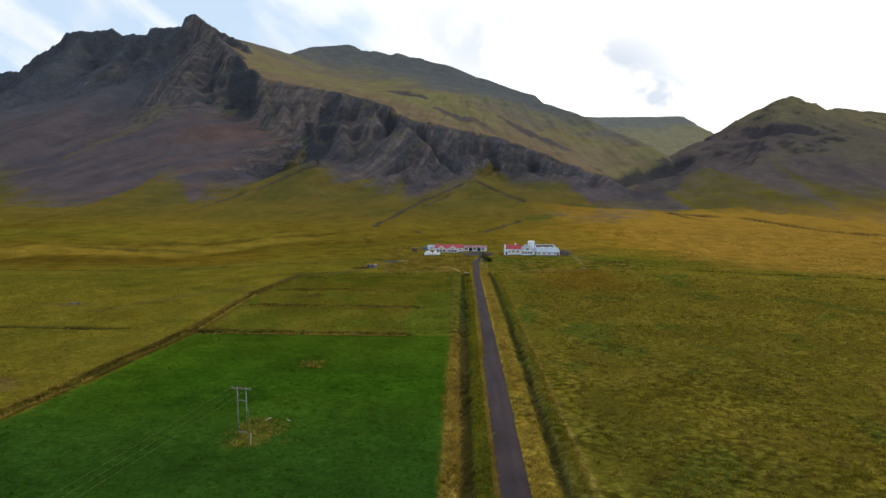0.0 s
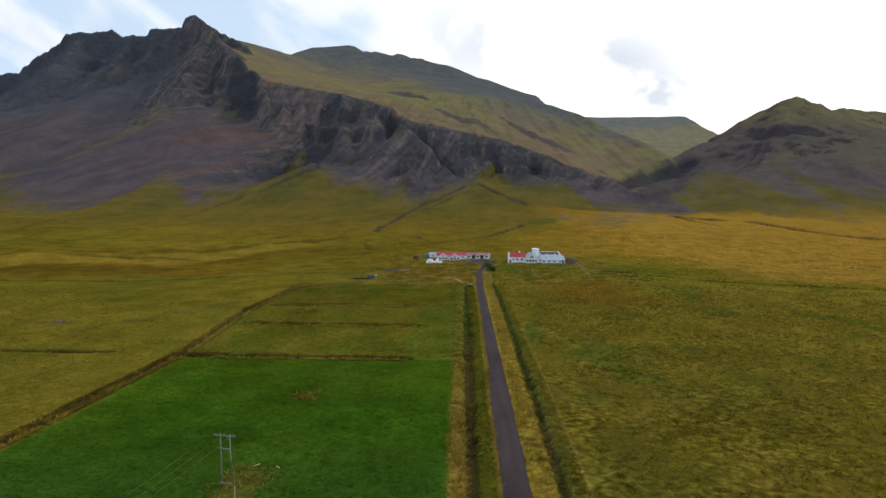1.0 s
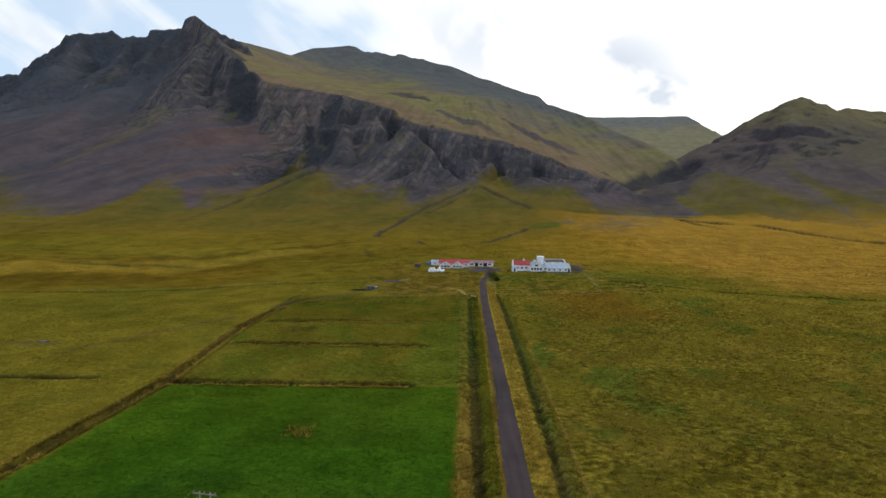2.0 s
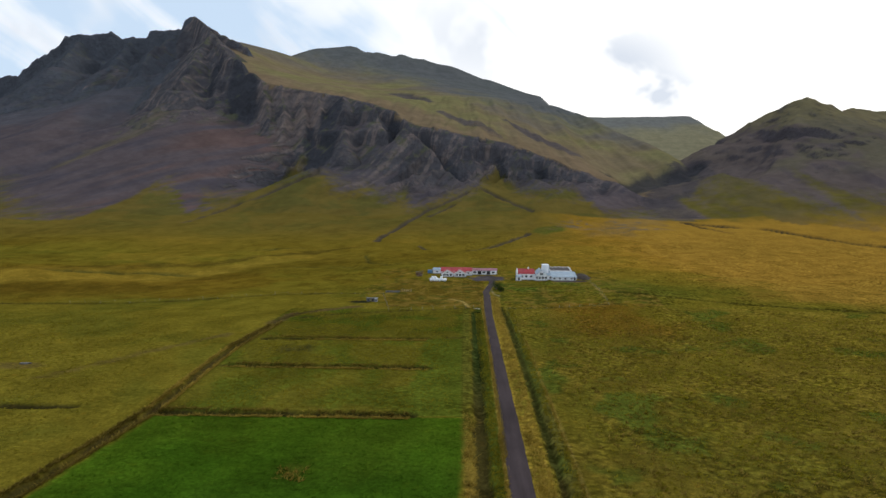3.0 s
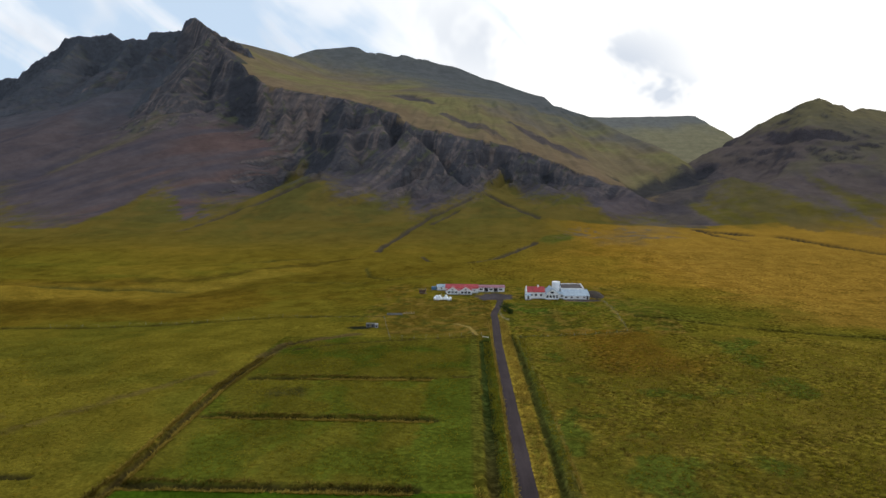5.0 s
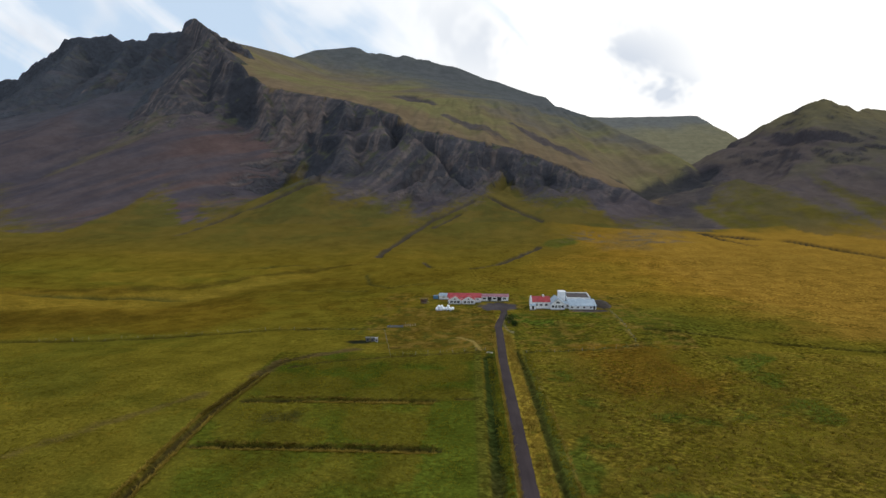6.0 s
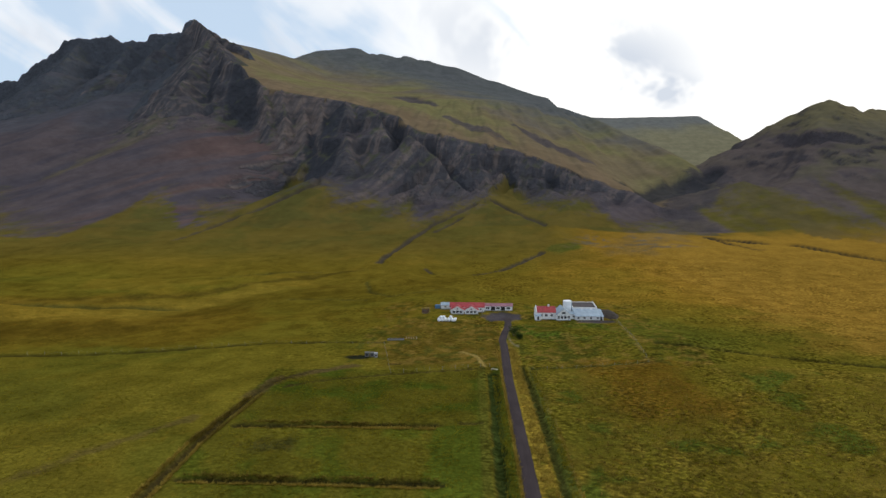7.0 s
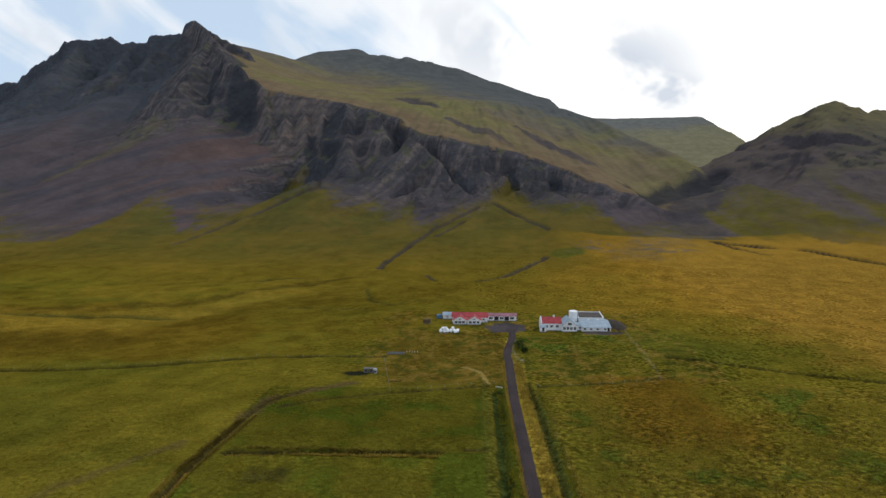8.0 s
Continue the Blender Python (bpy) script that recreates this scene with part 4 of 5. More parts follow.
    return tuft, grain, np.concatenate([np.clip(c, 0.003, 0.9), np.clip(rocky, 0, 1)[..., None]], -1)


def make_ground():
    gx = lines((-3600, -1300, 70), (-1300, -560, 5.0), (-560, -95, 2.7), (-95, -14, 1.0), (-14, 14, 0.5), (14, 130, 1.25), (130, 560, 3.2), (560, 1300, 7.0), (1300, 3600, 70))
    gy = lines((-1600, -130, 70), (-130, 40, 2.5), (40, 129, 1.1), (129, 134.5, 0.5), (134.5, 158.5, 1.0), (158.5, 163, 0.5), (163, 185, 1.0), (185, 190, 0.5), (190, 270, 1.1), (270, 440, 1.8),
               (440, 640, 3.0), (640, 1010, 2.4), (1010, 1480, 3.6), (1480, 2100, 13), (2100, 4700, 60))
    x, y = np.meshgrid(gx, gy)
    z, p = land(x, y)
    sy, sx = np.gradient(z, gy, gx)
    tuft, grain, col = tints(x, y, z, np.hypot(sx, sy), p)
    rows, cols = x.shape
    mesh = bpy.data.meshes.new("ground")
    verts = np.stack([x, y, z], -1).reshape(-1, 3).astype(np.float32)
    i = (np.arange(rows - 1)[:, None] * cols + np.arange(cols - 1)[None]).ravel()
    quads = np.stack([i, i + 1, i + cols + 1, i + cols], 1).astype(np.int32)
    mesh.vertices.add(len(verts))
    mesh.vertices.foreach_set("co", verts.ravel())
    mesh.loops.add(quads.size)
    mesh.loops.foreach_set("vertex_index", quads.ravel())
    mesh.polygons.add(len(quads))
    mesh.polygons.foreach_set("loop_start", np.arange(0, quads.size, 4, dtype=np.int32))
    mesh.polygons.foreach_set("use_smooth", np.ones(len(quads), dtype=bool))
    mesh.update(calc_edges=True)
    a = mesh.attributes.new("tint", "FLOAT_COLOR", "POINT")
    a.data.foreach_set("color", col.reshape(-1).astype(np.float32))
    mesh.attributes.new("tuft", "FLOAT", "POINT").data.foreach_set("value", tuft.ravel().astype(np.float32))
    mesh.attributes.new("grain", "FLOAT", "POINT").data.foreach_set("value", grain.ravel().astype(np.float32))
    mesh.materials.append(GROUND)
    return tagged(new("ground", mesh), "grassy valley floor with ditches rising into dark scree mountains", "ground", kind="structure")


make_ground()


def make_road():
    bm = bmesh.new()
    ys = np.arange(-120, 309, 1.5)
    off = np.array([-1.92, -1.2, 0.0, 1.2, 1.92])
    last = None
    for yv in ys:
        wide = (1 - 0.25 * float(step(100, 190, yv))) * (1 + 0.9 * float(step(299, 308, yv)))
        e = 0.10 * float(fbm(np.array([yv / 3.0]), np.array([2.5]), 2)[0]), 0.10 * float(fbm(np.array([yv / 3.0]), np.array([8.5]), 2)[0])
        xs = float(road_x(yv)) + off * wide + np.array([e[0], 0, 0, 0, e[1]])
        zs = land(xs, np.full(5, yv))[0].max() + np.array([0.03, 0.08, 0.10, 0.08, 0.03])
        row = [bm.verts.new((xs[k], yv, zs[k])) for k in range(5)]
        if last:
            for k in range(4):
                bm.faces.new((last[k], last[k + 1], row[k + 1], row[k]))
        last = row
    tagged(part("road", bm, ROAD, None, "narrow worn grey asphalt farm road between grass verges", True), category="road", kind="structure")


make_road()


# ---- power line ----
def make_power_pole(x, y, turn):
    z = ground_z(x, y)
    pole = tagged(base_of("power_pole", x, y, z, turn), "grey weathered H-frame wooden power pole standing in the green field", "power pole")
    for sx in (-0.7, 0.7):
        part("post", tube([(sx, 0, -0.6), (sx, 0, 4), (sx * 0.97, 0, 7.3)], 0.085, 10, 0.07), GREY_WOOD, pole, smooth=True)
    part("crossarm", box(-1.55, 1.55, -0.17, -0.05, 6.98, 7.13, 0.015), GREY_WOOD, pole)
    part("lower_beam", box(-0.85, 0.85, -0.16, -0.06, 5.2, 5.34, 0.015), GREY_WOOD, pole)
    part("foot_beam", box(-0.85, 0.85, -0.16, -0.06, 0.35, 0.48, 0.015), GREY_WOOD, pole)
    for sx in (-1.4, 0.0, 1.4):
        bm = tube([(sx, -0.11, 7.1), (sx, -0.11, 7.3)], 0.03, 8)
        for k in range(3):
            r = bmesh.ops.create_cone(bm, cap_ends=True, segments=10, radius1=0.09, radius2=0.05, depth=0.07)
            bmesh.ops.translate(bm, verts=r["verts"], vec=(sx, -0.11, 7.2 + 0.08 * k))
        part("insulator", bm, CERAMIC, pole, "brown ceramic insulator")
    return pole


POLE_AT, POLE_TURN = (-38.9, 77.3), -8.0
make_power_pole(*POLE_AT, POLE_TURN)
POLE_M = pose(*POLE_AT, ground_z(*POLE_AT), 0, 0, POLE_TURN)
for sx in (-1.4, 0.0, 1.4):
    a = POLE_M @ Vector((sx, -0.11, 7.4))
    b = Vector((-55.0 + sx, 12.0 - sx * 0.2, 8.2))
    pts = [a.lerp(b, k / 24) - Vector((0, 0, 1.0 * 4 * (k / 24) * (1 - k / 24))) for k in range(25)]
    tagged(part("power_cable", tube(pts, 0.008, 5), WIRE, None, "thin sagging bare metal overhead power line", True), category="cable", group="power lines of the pole")
stake_z = ground_z(-36.6, 74.2)
stake = tagged(base_of("stay_marker", -36.6, 74.2, stake_z), "yellowed wooden stay marker leaning in dead grass", "marker post")
part("stick", tube([(0, 0, -0.2), (0.1, 0.05, 1.7)], 0.07, 8), PALE_WOOD, stake)
part("stay_wire", tube([(0.1, 0.05, 1.6), (-1.7, 3.0, 6.6)], 0.012, 5), WIRE, stake)
for x, y, turn, size in ((-36.9, 82.6, 50, 1.2), (-33.6, 82.3, -35, 0.9)):
    s = tagged(base_of("loose_plank", x, y, ground_z(x, y), turn), "pale weathered plank lying in the dead grass", "plank", "planks near the pole")
    part("board", box(-size / 2, size / 2, -0.06, 0.06, 0.02, 0.12, 0.01), PALE_WOOD, s)


# ---- farm buildings ----
def building(name, label, x, y, w, d, eave, ridge, axis, roof_mat, wall_mat=None, category="building", over=0.3):
    z = min(ground_z(x, y), ground_z(x + w, y), ground_z(x, y + d), ground_z(x + w, y + d))
    b = tagged(base_of(name, x, y, z), label, category)
    part("wall", gable_walls(w, d, eave, ridge, axis), wall_mat or WHITE, b)
    part("roof", gable_roof(w, d, eave, ridge, axis, over), roof_mat, b)
    bm = bmesh.new()
    add_box(bm, -0.08, w + 0.08, -0.08, -0.01, -0.6, 0.35)
    part("plinth", bm, CONCRETE, b)
    return b


def door(parent, x, y, w, h, mat, name="door"):
    d = part(name, box(x - w / 2, x + w / 2, y - 0.06, y - 0.01, 0.02, h, 0.01), mat, parent)
    part("door_frame", extruded([(x - w / 2 - 0.1, 0), (x - w / 2, 0), (x - w / 2, h), (x + w / 2, h), (x + w / 2, 0), (x + w / 2 + 0.1, 0), (x + w / 2 + 0.1, h + 0.1), (x - w / 2 - 0.1, h + 0.1)],
                                "y", y - 0.08, y - 0.012), WHITE_TRIM, d)
    return d


hall = building("stable", "long white stable hall with a red iron roof", -21.0, 319.6, 16.4, 8.0, 2.5, 3.9, "x", RED_ROOF, category="stable")
for wx in (1.0, 7.0, 14.6):
    window(hall, wx, 0, 1.2, 0.9, 0.7)
for gx, gw in ((-20.4, 6.0), (-13.9, 6.2)):
    g = building("stable_gable", "white gabled stable front with small dark windows and red roof", gx, 315.6, gw, 4.5, 2.0, 3.7, "y", RED_ROOF, category="stable", over=0.35)
    g["group"] = "gabled stable fronts"
    for k in (0.22, 0.5, 0.78):
        window(g, gw * k, 0, 0.62, 1.25, 1.05)
    window(g, gw * 0.5, 0, 2.25, 0.7, 0.55, bars=0)
    part("barge_board", extruded([(-0.36, 1.76), (gw / 2, 3.64), (gw + 0.36, 1.76), (gw + 0.36, 1.96), (gw / 2, 3.86), (-0.36, 1.96)], "y", -0.42, -0.36), WHITE_TRIM, g, "white barge board")
part("lean_to_post", tube([(15.4, -4.2, -0.3), (15.4, -4.2, 1.9)], 0.09, 8), GREY_WOOD, hall)
wing = building("garage_wing", "low white garage wing with a faded pink iron roof", -4.4, 322.6, 13.4, 6.0, 2.4, 3.1, "x", FADED_ROOF, category="garage")
# dark panels set on the wall for the shade inside open bays
for k, mat in ((4.1, DARK), (8.9, DARK)):
    part("bay_shade_panel", box(k - 1.0, k + 1.0, -0.05, -0.012, 0.0, 2.15, 0.01), mat, wing, "dark panel for the shade inside an open bay")
for k in (1.5, 6.5, 11.4):
    window(wing, k, 0, 0.95, 1.7, 0.95, bars=1)
annex = building("annex", "small white annex with a pale roof beside the stable", -25.6, 325.4, 4.4, 5.0, 2.0, 2.8, "x", BLUE_ROOF, category="shed")
window(annex, 2.2, 0, 0.9, 0.9, 0.6)


def make_container(x, y, turn):
    c = tagged(base_of("container", x, y, ground_z(x, y), turn), "dark blue metal storage container beside the stable", "container")
    bm = bmesh.new()
    add_box(bm, -1.3, 1.3, -1.0, 1.0, 0.1, 1.7)
    part("body", bm, BLUE_PAINT, c)
    for k in range(5):
        part("rib", box(-1.2 + k * 0.5, -1.0 + k * 0.5, -1.05, -0.998, 0.2, 1.65), BLUE_PAINT, c)
    for sx in (-1, 1):
        part("skid", box(sx * 0.9 - 0.12, sx * 0.9 + 0.12, -1.1, 1.1, -0.1, 0.1), RUST, c)


make_container(-27.4, 327.5, 4)

house = building("farmhouse", "white farmhouse with a red iron roof", 18.6, 304.4, 8.4, 7.2, 3.3, 5.3, "x", RED_ROOF, category="house", over=0.2)
for k in (2.0, 4.2, 6.6):
    window(house, k, 0, 1.5, 1.1, 1.0)
    window(house, k, 0, -0.1, 0.8, 0.5, bars=0)
part("gable_wall", extruded([(-0.1, -0.6), (7.3, -0.6), (7.3, 3.6), (3.6, 5.8), (-0.1, 3.6)], "x", -0.35, -0.02), WHITE, house, "raised white gable end")
part("chimney", box(5.2, 5.9, 3.3, 4.0, 4.8, 6.2, 0.02), WHITE, house)
porch = building("house_porch", "low white entrance porch against the farmhouse", 17.6, 302.2, 2.6, 2.1, 2.0, 2.5, "x", BLUE_ROOF, category="porch", over=0.15)
door(porch, 1.3, 0, 0.9, 1.85, DARK)
sunroom = building("conservatory", "pale blue and white gabled conservatory between house and barn", 27.1, 302.4, 6.2, 8.6, 2.7, 5.3, "y", BLUE_ROOF, category="conservatory")
for k in (0.9, 2.35, 3.85, 5.3):
    window(sunroom, k, 0, 0.9, 1.0, 1.25)
window(sunroom, 3.1, 0, 3.0, 1.6, 0.9)
shed_link = building("link_building", "low white link building with a pale roof beside the silo", 33.4, 305.2, 3.6, 5.6, 2.3, 2.9, "x", BLUE_ROOF, category="building", over=0.15)
window(shed_link, 1.8, 0, 0.9, 1.0, 0.8)


def make_silo(x, y):
    s = tagged(base_of("silo", x, y, ground_z(x, y)), "round white concrete tower silo behind the farmhouse", "silo")
    bm = bmesh.new()
    bmesh.ops.create_cone(bm, cap_ends=True, segments=40, radius1=1.85, radius2=1.85, depth=7.5)
    bmesh.ops.translate(bm, verts=bm.verts, vec=(0, 0, 3.25))
    part("shell", bm, WHITE, s)
    for z in (1.4, 3.2, 5.0):
        bm = bmesh.new()
        bmesh.ops.create_cone(bm, cap_ends=True, segments=40, radius1=1.88, radius2=1.88, depth=0.10)
        bmesh.ops.translate(bm, verts=bm.verts, vec=(0, 0, z))
        part("hoop", bm, WHITE_TRIM, s)
    bm = bmesh.new()
    bmesh.ops.create_cone(bm, cap_ends=True, segments=40, radius1=1.97, radius2=1.91, depth=0.22)
    bmesh.ops.translate(bm, verts=bm.verts, vec=(0, 0, 7.0))
    part("rim", bm, WHITE_TRIM, s)
    part("hatch_chute", box(1.5, 2.2, -0.4, 0.4, 0.0, 6.4, 0.03), BLUE_ROOF, s)


make_silo(33.4, 312.6)


def make_barn():
    """A flat-sided barn with a dark single-pitch roof inside white parapets."""
    x, y, w, d = 36.4, 315.6, 11.4, 9.0
    b = tagged(base_of("old_barn", x, y, ground_z(x, y)), "white barn with a dark roof between raised parapets", "barn")
    part("front_wall", box(0, w, 0, 0.35, -0.6, 3.4), WHITE, b)
    part("back_wall", box(0, w, d - 0.35, d, -0.6, 4.3), WHITE, b)
    for a in (-0.01, w - 0.34):
        part("side_wall", extruded([(0.352, -0.6), (d - 0.352, -0.6), (d - 0.352, 4.5), (0.352, 3.6)], "x", a, a + 0.35), WHITE, b)
    part("roof", extruded([(0.36, 3.05), (d - 0.36, 3.95), (d - 0.36, 4.1), (0.36, 3.2)], "x", 0.345, w - 0.345), DARK_ROOF, b)
    for k in (2.5, 6.0, 9.2):
        window(b, k, 0, 1.8, 1.0, 0.6)


make_barn()


def make_cowshed():
    """A wide low shed with a pale blue roof that rises away from its white front."""
    x, y, w, d = 35.6, 303.0, 12.2, 11.8
    b = tagged(base_of("cowshed", x, y, ground_z(x, y)), "wide low white cowshed under a pale blue iron roof", "cowshed")
    part("wall", extruded([(0, -0.6), (d, -0.6), (d, 2.7), (d * 0.55, 3.6), (0, 1.95)], "x", 0, w), WHITE, b)
    part("roof", extruded([(-0.35, 1.80), (d * 0.55, 3.63), (d + 0.3, 2.65), (d + 0.3, 2.77), (d * 0.55, 3.77), (-0.35, 1.92)], "x", -0.25, w + 0.25), BLUE_ROOF, b)
    for k in (1.2, 3.9, 6.7, 9.8):
        window(b, k, 0, 0.75, 0.95, 0.7, bars=0)
    door(b, 11.3, 0, 0.9, 1.7, DARK)
    part("front_plinth", box(-0.05, w + 0.05, -0.08, -0.01, -0.6, 0.25), CONCRETE, b)
    for k in (4.0, 8.0):
        part("roof_vent", box(k - 0.35, k + 0.35, d * 0.55 - 0.35, d * 0.55 + 0.35, 3.6, 4.15, 0.05), WHITE_TRIM, b)


make_cowshed()


def make_bank():
    """An earth bank behind the barns."""
    bm = bmesh.new()
    x0, y0, nx, ny = 48.6, 305.0, 13, 25
    rows = []
    for j in range(ny):
        row = []
        for i in range(nx):
            u, v = i / (nx - 1) * 2 - 1, j / (ny - 1) * 2 - 1
            x, y = x0 + (u + 1) * 4.4, y0 + (v + 1) * 11
            e = max(0.0, 1 - (u * u + v * v) ** 1.2)
            h = 1.9 * e + (0.25 * noise.noise(Vector((x * 0.5, y * 0.5, 0))) if e > 0 else 0) * e
            row.append(bm.verts.new((x, y, ground_z(x, y) - 0.25 + h)))
        rows.append(row)
    for a, b in zip(rows, rows[1:]):
        for i in range(nx - 1):
            bm.faces.new((a[i], a[i + 1], b[i + 1], b[i]))
    tagged(part("earth_bank", bm, plain_material("dark_soil", (0.030, 0.022, 0.016), 0.95, 0.5, 0.35, 0.1), None, "dark bare earth bank behind the white barns", True), category="earth bank")


make_bank()


# ---- wrapped bales, machinery and small things round the farm ----
def make_bale(x, y, z, turn):
    b = tagged(base_of("hay_bale", x, y, z, turn), "round hay bale wrapped in shiny white plastic", "hay bale", "wrapped bales by the stable")
    bm = bmesh.new()
    bmesh.ops.create_cone(bm, cap_ends=True, segments=20, radius1=0.68, radius2=0.68, depth=1.25)
    bmesh.ops.bevel(bm, geom=[e for e in bm.edges if abs(e.verts[0].co.z - e.verts[1].co.z) < 1e-4], offset=0.13, segments=2, affect="EDGES")
    bmesh.ops.rotate(bm, verts=bm.verts, matrix=Matrix.Rotation(radians(90), 3, "X"))
    for v in bm.verts:
        v.co += 0.03 * noise.noise_vector(v.co * 2.3)
    bmesh.ops.translate(bm, verts=bm.verts, vec=(0, 0, 0.66))
    part("wrapped_roll", bm, WRAP, b, smooth=True)
    part("loose_flap", box(-0.25, 0.3, -0.60, -0.56, 1.27, 1.33, 0.01), WRAP, b)
    return b


first = make_bale(-25.2, 299.4, ground_z(-25.2, 299.4) - 0.03, 0)
spots = [(i * 1.42, j * 1.35, 0) for j in range(2) for i in range(6)][1:] + [(0.7, 0.6, 1.12), (2.1, 0.7, 1.12), (0.1, 2.5, 0), (5.0, 0.7, 1.12), (6.2, -1.3, 0)]
for dx, dy, dz in spots:
    x, y = -25.2 + dx + random.uniform(-0.1, 0.1), 299.4 + dy + 0.12 * dx + random.uniform(-0.1, 0.1)
    copy_thing(first, pose(x, y, ground_z(x, y) - 0.03 + dz, 0, 0, random.uniform(-14, 14)))


def make_rack(x, y, turn):
    r = tagged(base_of("hay_rack", x, y, ground_z(x, y), turn), "old rusty and weathered hay rack with leaning rails", "hay rack")
    for sx in (-1.6, 1.6):
        for sy in (-0.9, 0.9):
            part("leg", tube([(sx, sy * 1.3, -0.3), (sx, sy * 0.2, 2.6)], 0.07, 6), RUST, r)
    for k in range(4):
        part("rail", tube([(-1.9, -1.1 + 0.25 * k, 0.4 + 0.6 * k), (1.9, -1.1 + 0.25 * k, 0.45 + 0.6 * k)], 0.05, 6), GREY_WOOD, r)
    part("ridge_pole", tube([(-2.1, 0, 2.6), (2.1, 0, 2.65)], 0.07, 6), GREY_WOOD, r)
    part("side_panel", extruded([(0.35, 2.0), (1.05, 0.5), (1.12, 0.52), (0.42, 2.02)], "x", -1.5, 1.5), RUST, r)
    part("hay", box(-1.2, 1.2, -0.4, 0.4, 0.1, 0.8, 0.2), RUST, r)


make_rack(-32.4, 315.5, 20)


PALE_CONCRETE = plain_material("pale_concrete", (0.40, 0.37, 0.30), 0.9, 1.2, 0.2)
OLD_CONCRETE = plain_material("old_concrete", (0.125, 0.125, 0.118), 0.9, 1.2, 0.25)


def make_tank(x, y, turn, w, mat, label):
    t = tagged(base_of("water_tank", x, y, ground_z(x, y), turn), label, "tank", "tanks in the paddock")
    part("body", box(-w / 2, w / 2, -0.7, 0.7, -0.3, 1.3, 0.06), mat, t)
    part("lid", box(-w / 2 - 0.08, w / 2 + 0.08, -0.78, 0.78, 1.3, 1.42, 0.03), mat, t)
    part("hatch", box(-0.3, 0.3, -0.74, -0.69, 0.35, 0.9, 0.01), DARK, t)


make_tank(-47.4, 244.6, 4, 1.5, OLD_CONCRETE, "grey concrete water tank beside a dark wet hollow")
make_tank(-45.6, 244.8, -3, 1.4, OLD_CONCRETE, "grey concrete water tank beside a dark wet hollow")
make_tank(-44.2, 244.0, 8, 1.0, CONCRETE, "small white painted pump box beside two tanks")


def make_trough(x, y, turn):
    t = tagged(base_of("feed_trough", x, y, ground_z(x, y), turn), "pale grey concrete feed trough in the paddock", "trough")
    part("floor_slab", box(-3.2, 3.2, -1.1, 1.1, -0.2, 0.12, 0.02), OLD_CONCRETE, t)
    for sy in (-1.0, 1.0):
        part("side", box(-3.2, 3.2, sy - 0.08, sy + 0.08, 0.121, 0.4, 0.02), OLD_CONCRETE, t)
    for sx in (-3.1, 3.1):
        part("end", box(sx - 0.08, sx + 0.08, -0.91, 0.91, 0.121, 0.4, 0.02), OLD_CONCRETE, t)


make_trough(-40.3, 267.0, 3)
def make_slab(x, y, turn):
    s = tagged(base_of("culvert_slab", x, y, ground_z(x, y), turn), "pale concrete culvert slab lying in a muddy hollow", "slab")
    part("slab", box(-1.3, 0.8, -0.4, 0.4, -0.2, 0.25, 0.06), OLD_CONCRETE, s)
    part("end_stone", box(0.82, 1.5, -0.35, 0.4, -0.2, 0.22, 0.06), DARK_ROOF, s, "dark end stone")


make_slab(-121.5, 158.8, 6)


def make_culvert_head(x, y, turn):
    s = tagged(base_of("culvert_head", x, y, ground_z(x, y), turn), "pale concrete culvert head at the end of the road ditch", "culvert")
    part("head_wall", box(-1.1, 1.1, -0.16, 0.16, -0.6, 0.22, 0.05), PALE_CONCRETE, s)
    for sx in (-0.95, 0.95):
        part("wing_wall", box(sx - 0.12, sx + 0.12, -0.7, -0.17, -0.6, 0.16, 0.05), PALE_CONCRETE, s)
    part("pipe", tube([(0, -0.45, -0.35), (0, 0.1, -0.35)], 0.3, 14), OLD_CONCRETE, s, smooth=True)


make_culvert_head(-3.7, 231.9, -20)

for k in range(5):
    x, y = -36.4 + k * 1.0, 268.4 + 0.2 * math.sin(k * 2.0)
    s = tagged(base_of("short_post", x, y, ground_z(x, y), 40 * k), "short pale timber post in rough grass", "post", "short posts by the trough")
    part("stump", tube([(0, 0, -0.3), (0.05, 0.02, 0.9 + 0.2 * math.sin(k * 3.1))], 0.12, 7, 0.10), PALE_WOOD, s)


def make_fence(points, label, gap=4.0, high=1.15):
    """Wire fence along a broken line."""
    x0, y0 = points[0]
    f = tagged(base_of("fence", x0, y0, ground_z(x0, y0)), label, "fence")
    origin = Vector((x0, y0, ground_z(x0, y0)))
    spots = []
    for (ax, ay), (bx, by) in zip(points, points[1:]):
        count = max(1, int(math.hypot(bx - ax, by - ay) / gap))
        spots += [(ax + (bx - ax) * k / count, ay + (by - ay) * k / count) for k in range(count)]
    spots.append(points[-1])
    tops = []
    for x, y in spots:
        p = Vector((x, y, ground_z(x, y))) - origin
        part("post", tube([p + Vector((0, 0, -0.4)), p + Vector((random.uniform(-0.05, 0.05), random.uniform(-0.05, 0.05), high))], 0.045, 6), GREY_WOOD, f)
        tops.append(p)
    for h in (0.35, 0.7, 1.05):
        part("wire", tube([p + Vector((0, 0, h)) for p in tops], 0.004, 4), WIRE, f)


make_fence([(-44.2, 262.4), (-36.8, 227.0), (-8.2, 234.2), (-5.2, 234.6)], "grey wooden post and wire fence round the paddock")
make_fence([(8.6, 232.6), (28, 236.2), (47.8, 239.8), (53.4, 302.0)], "grey wooden post and wire fence round the farm lawn")
make_fence([(-180, 256.0), (-93, 265.8), (-44.2, 262.4)], "grey wooden post and wire fence along a far ditch", 6.0)


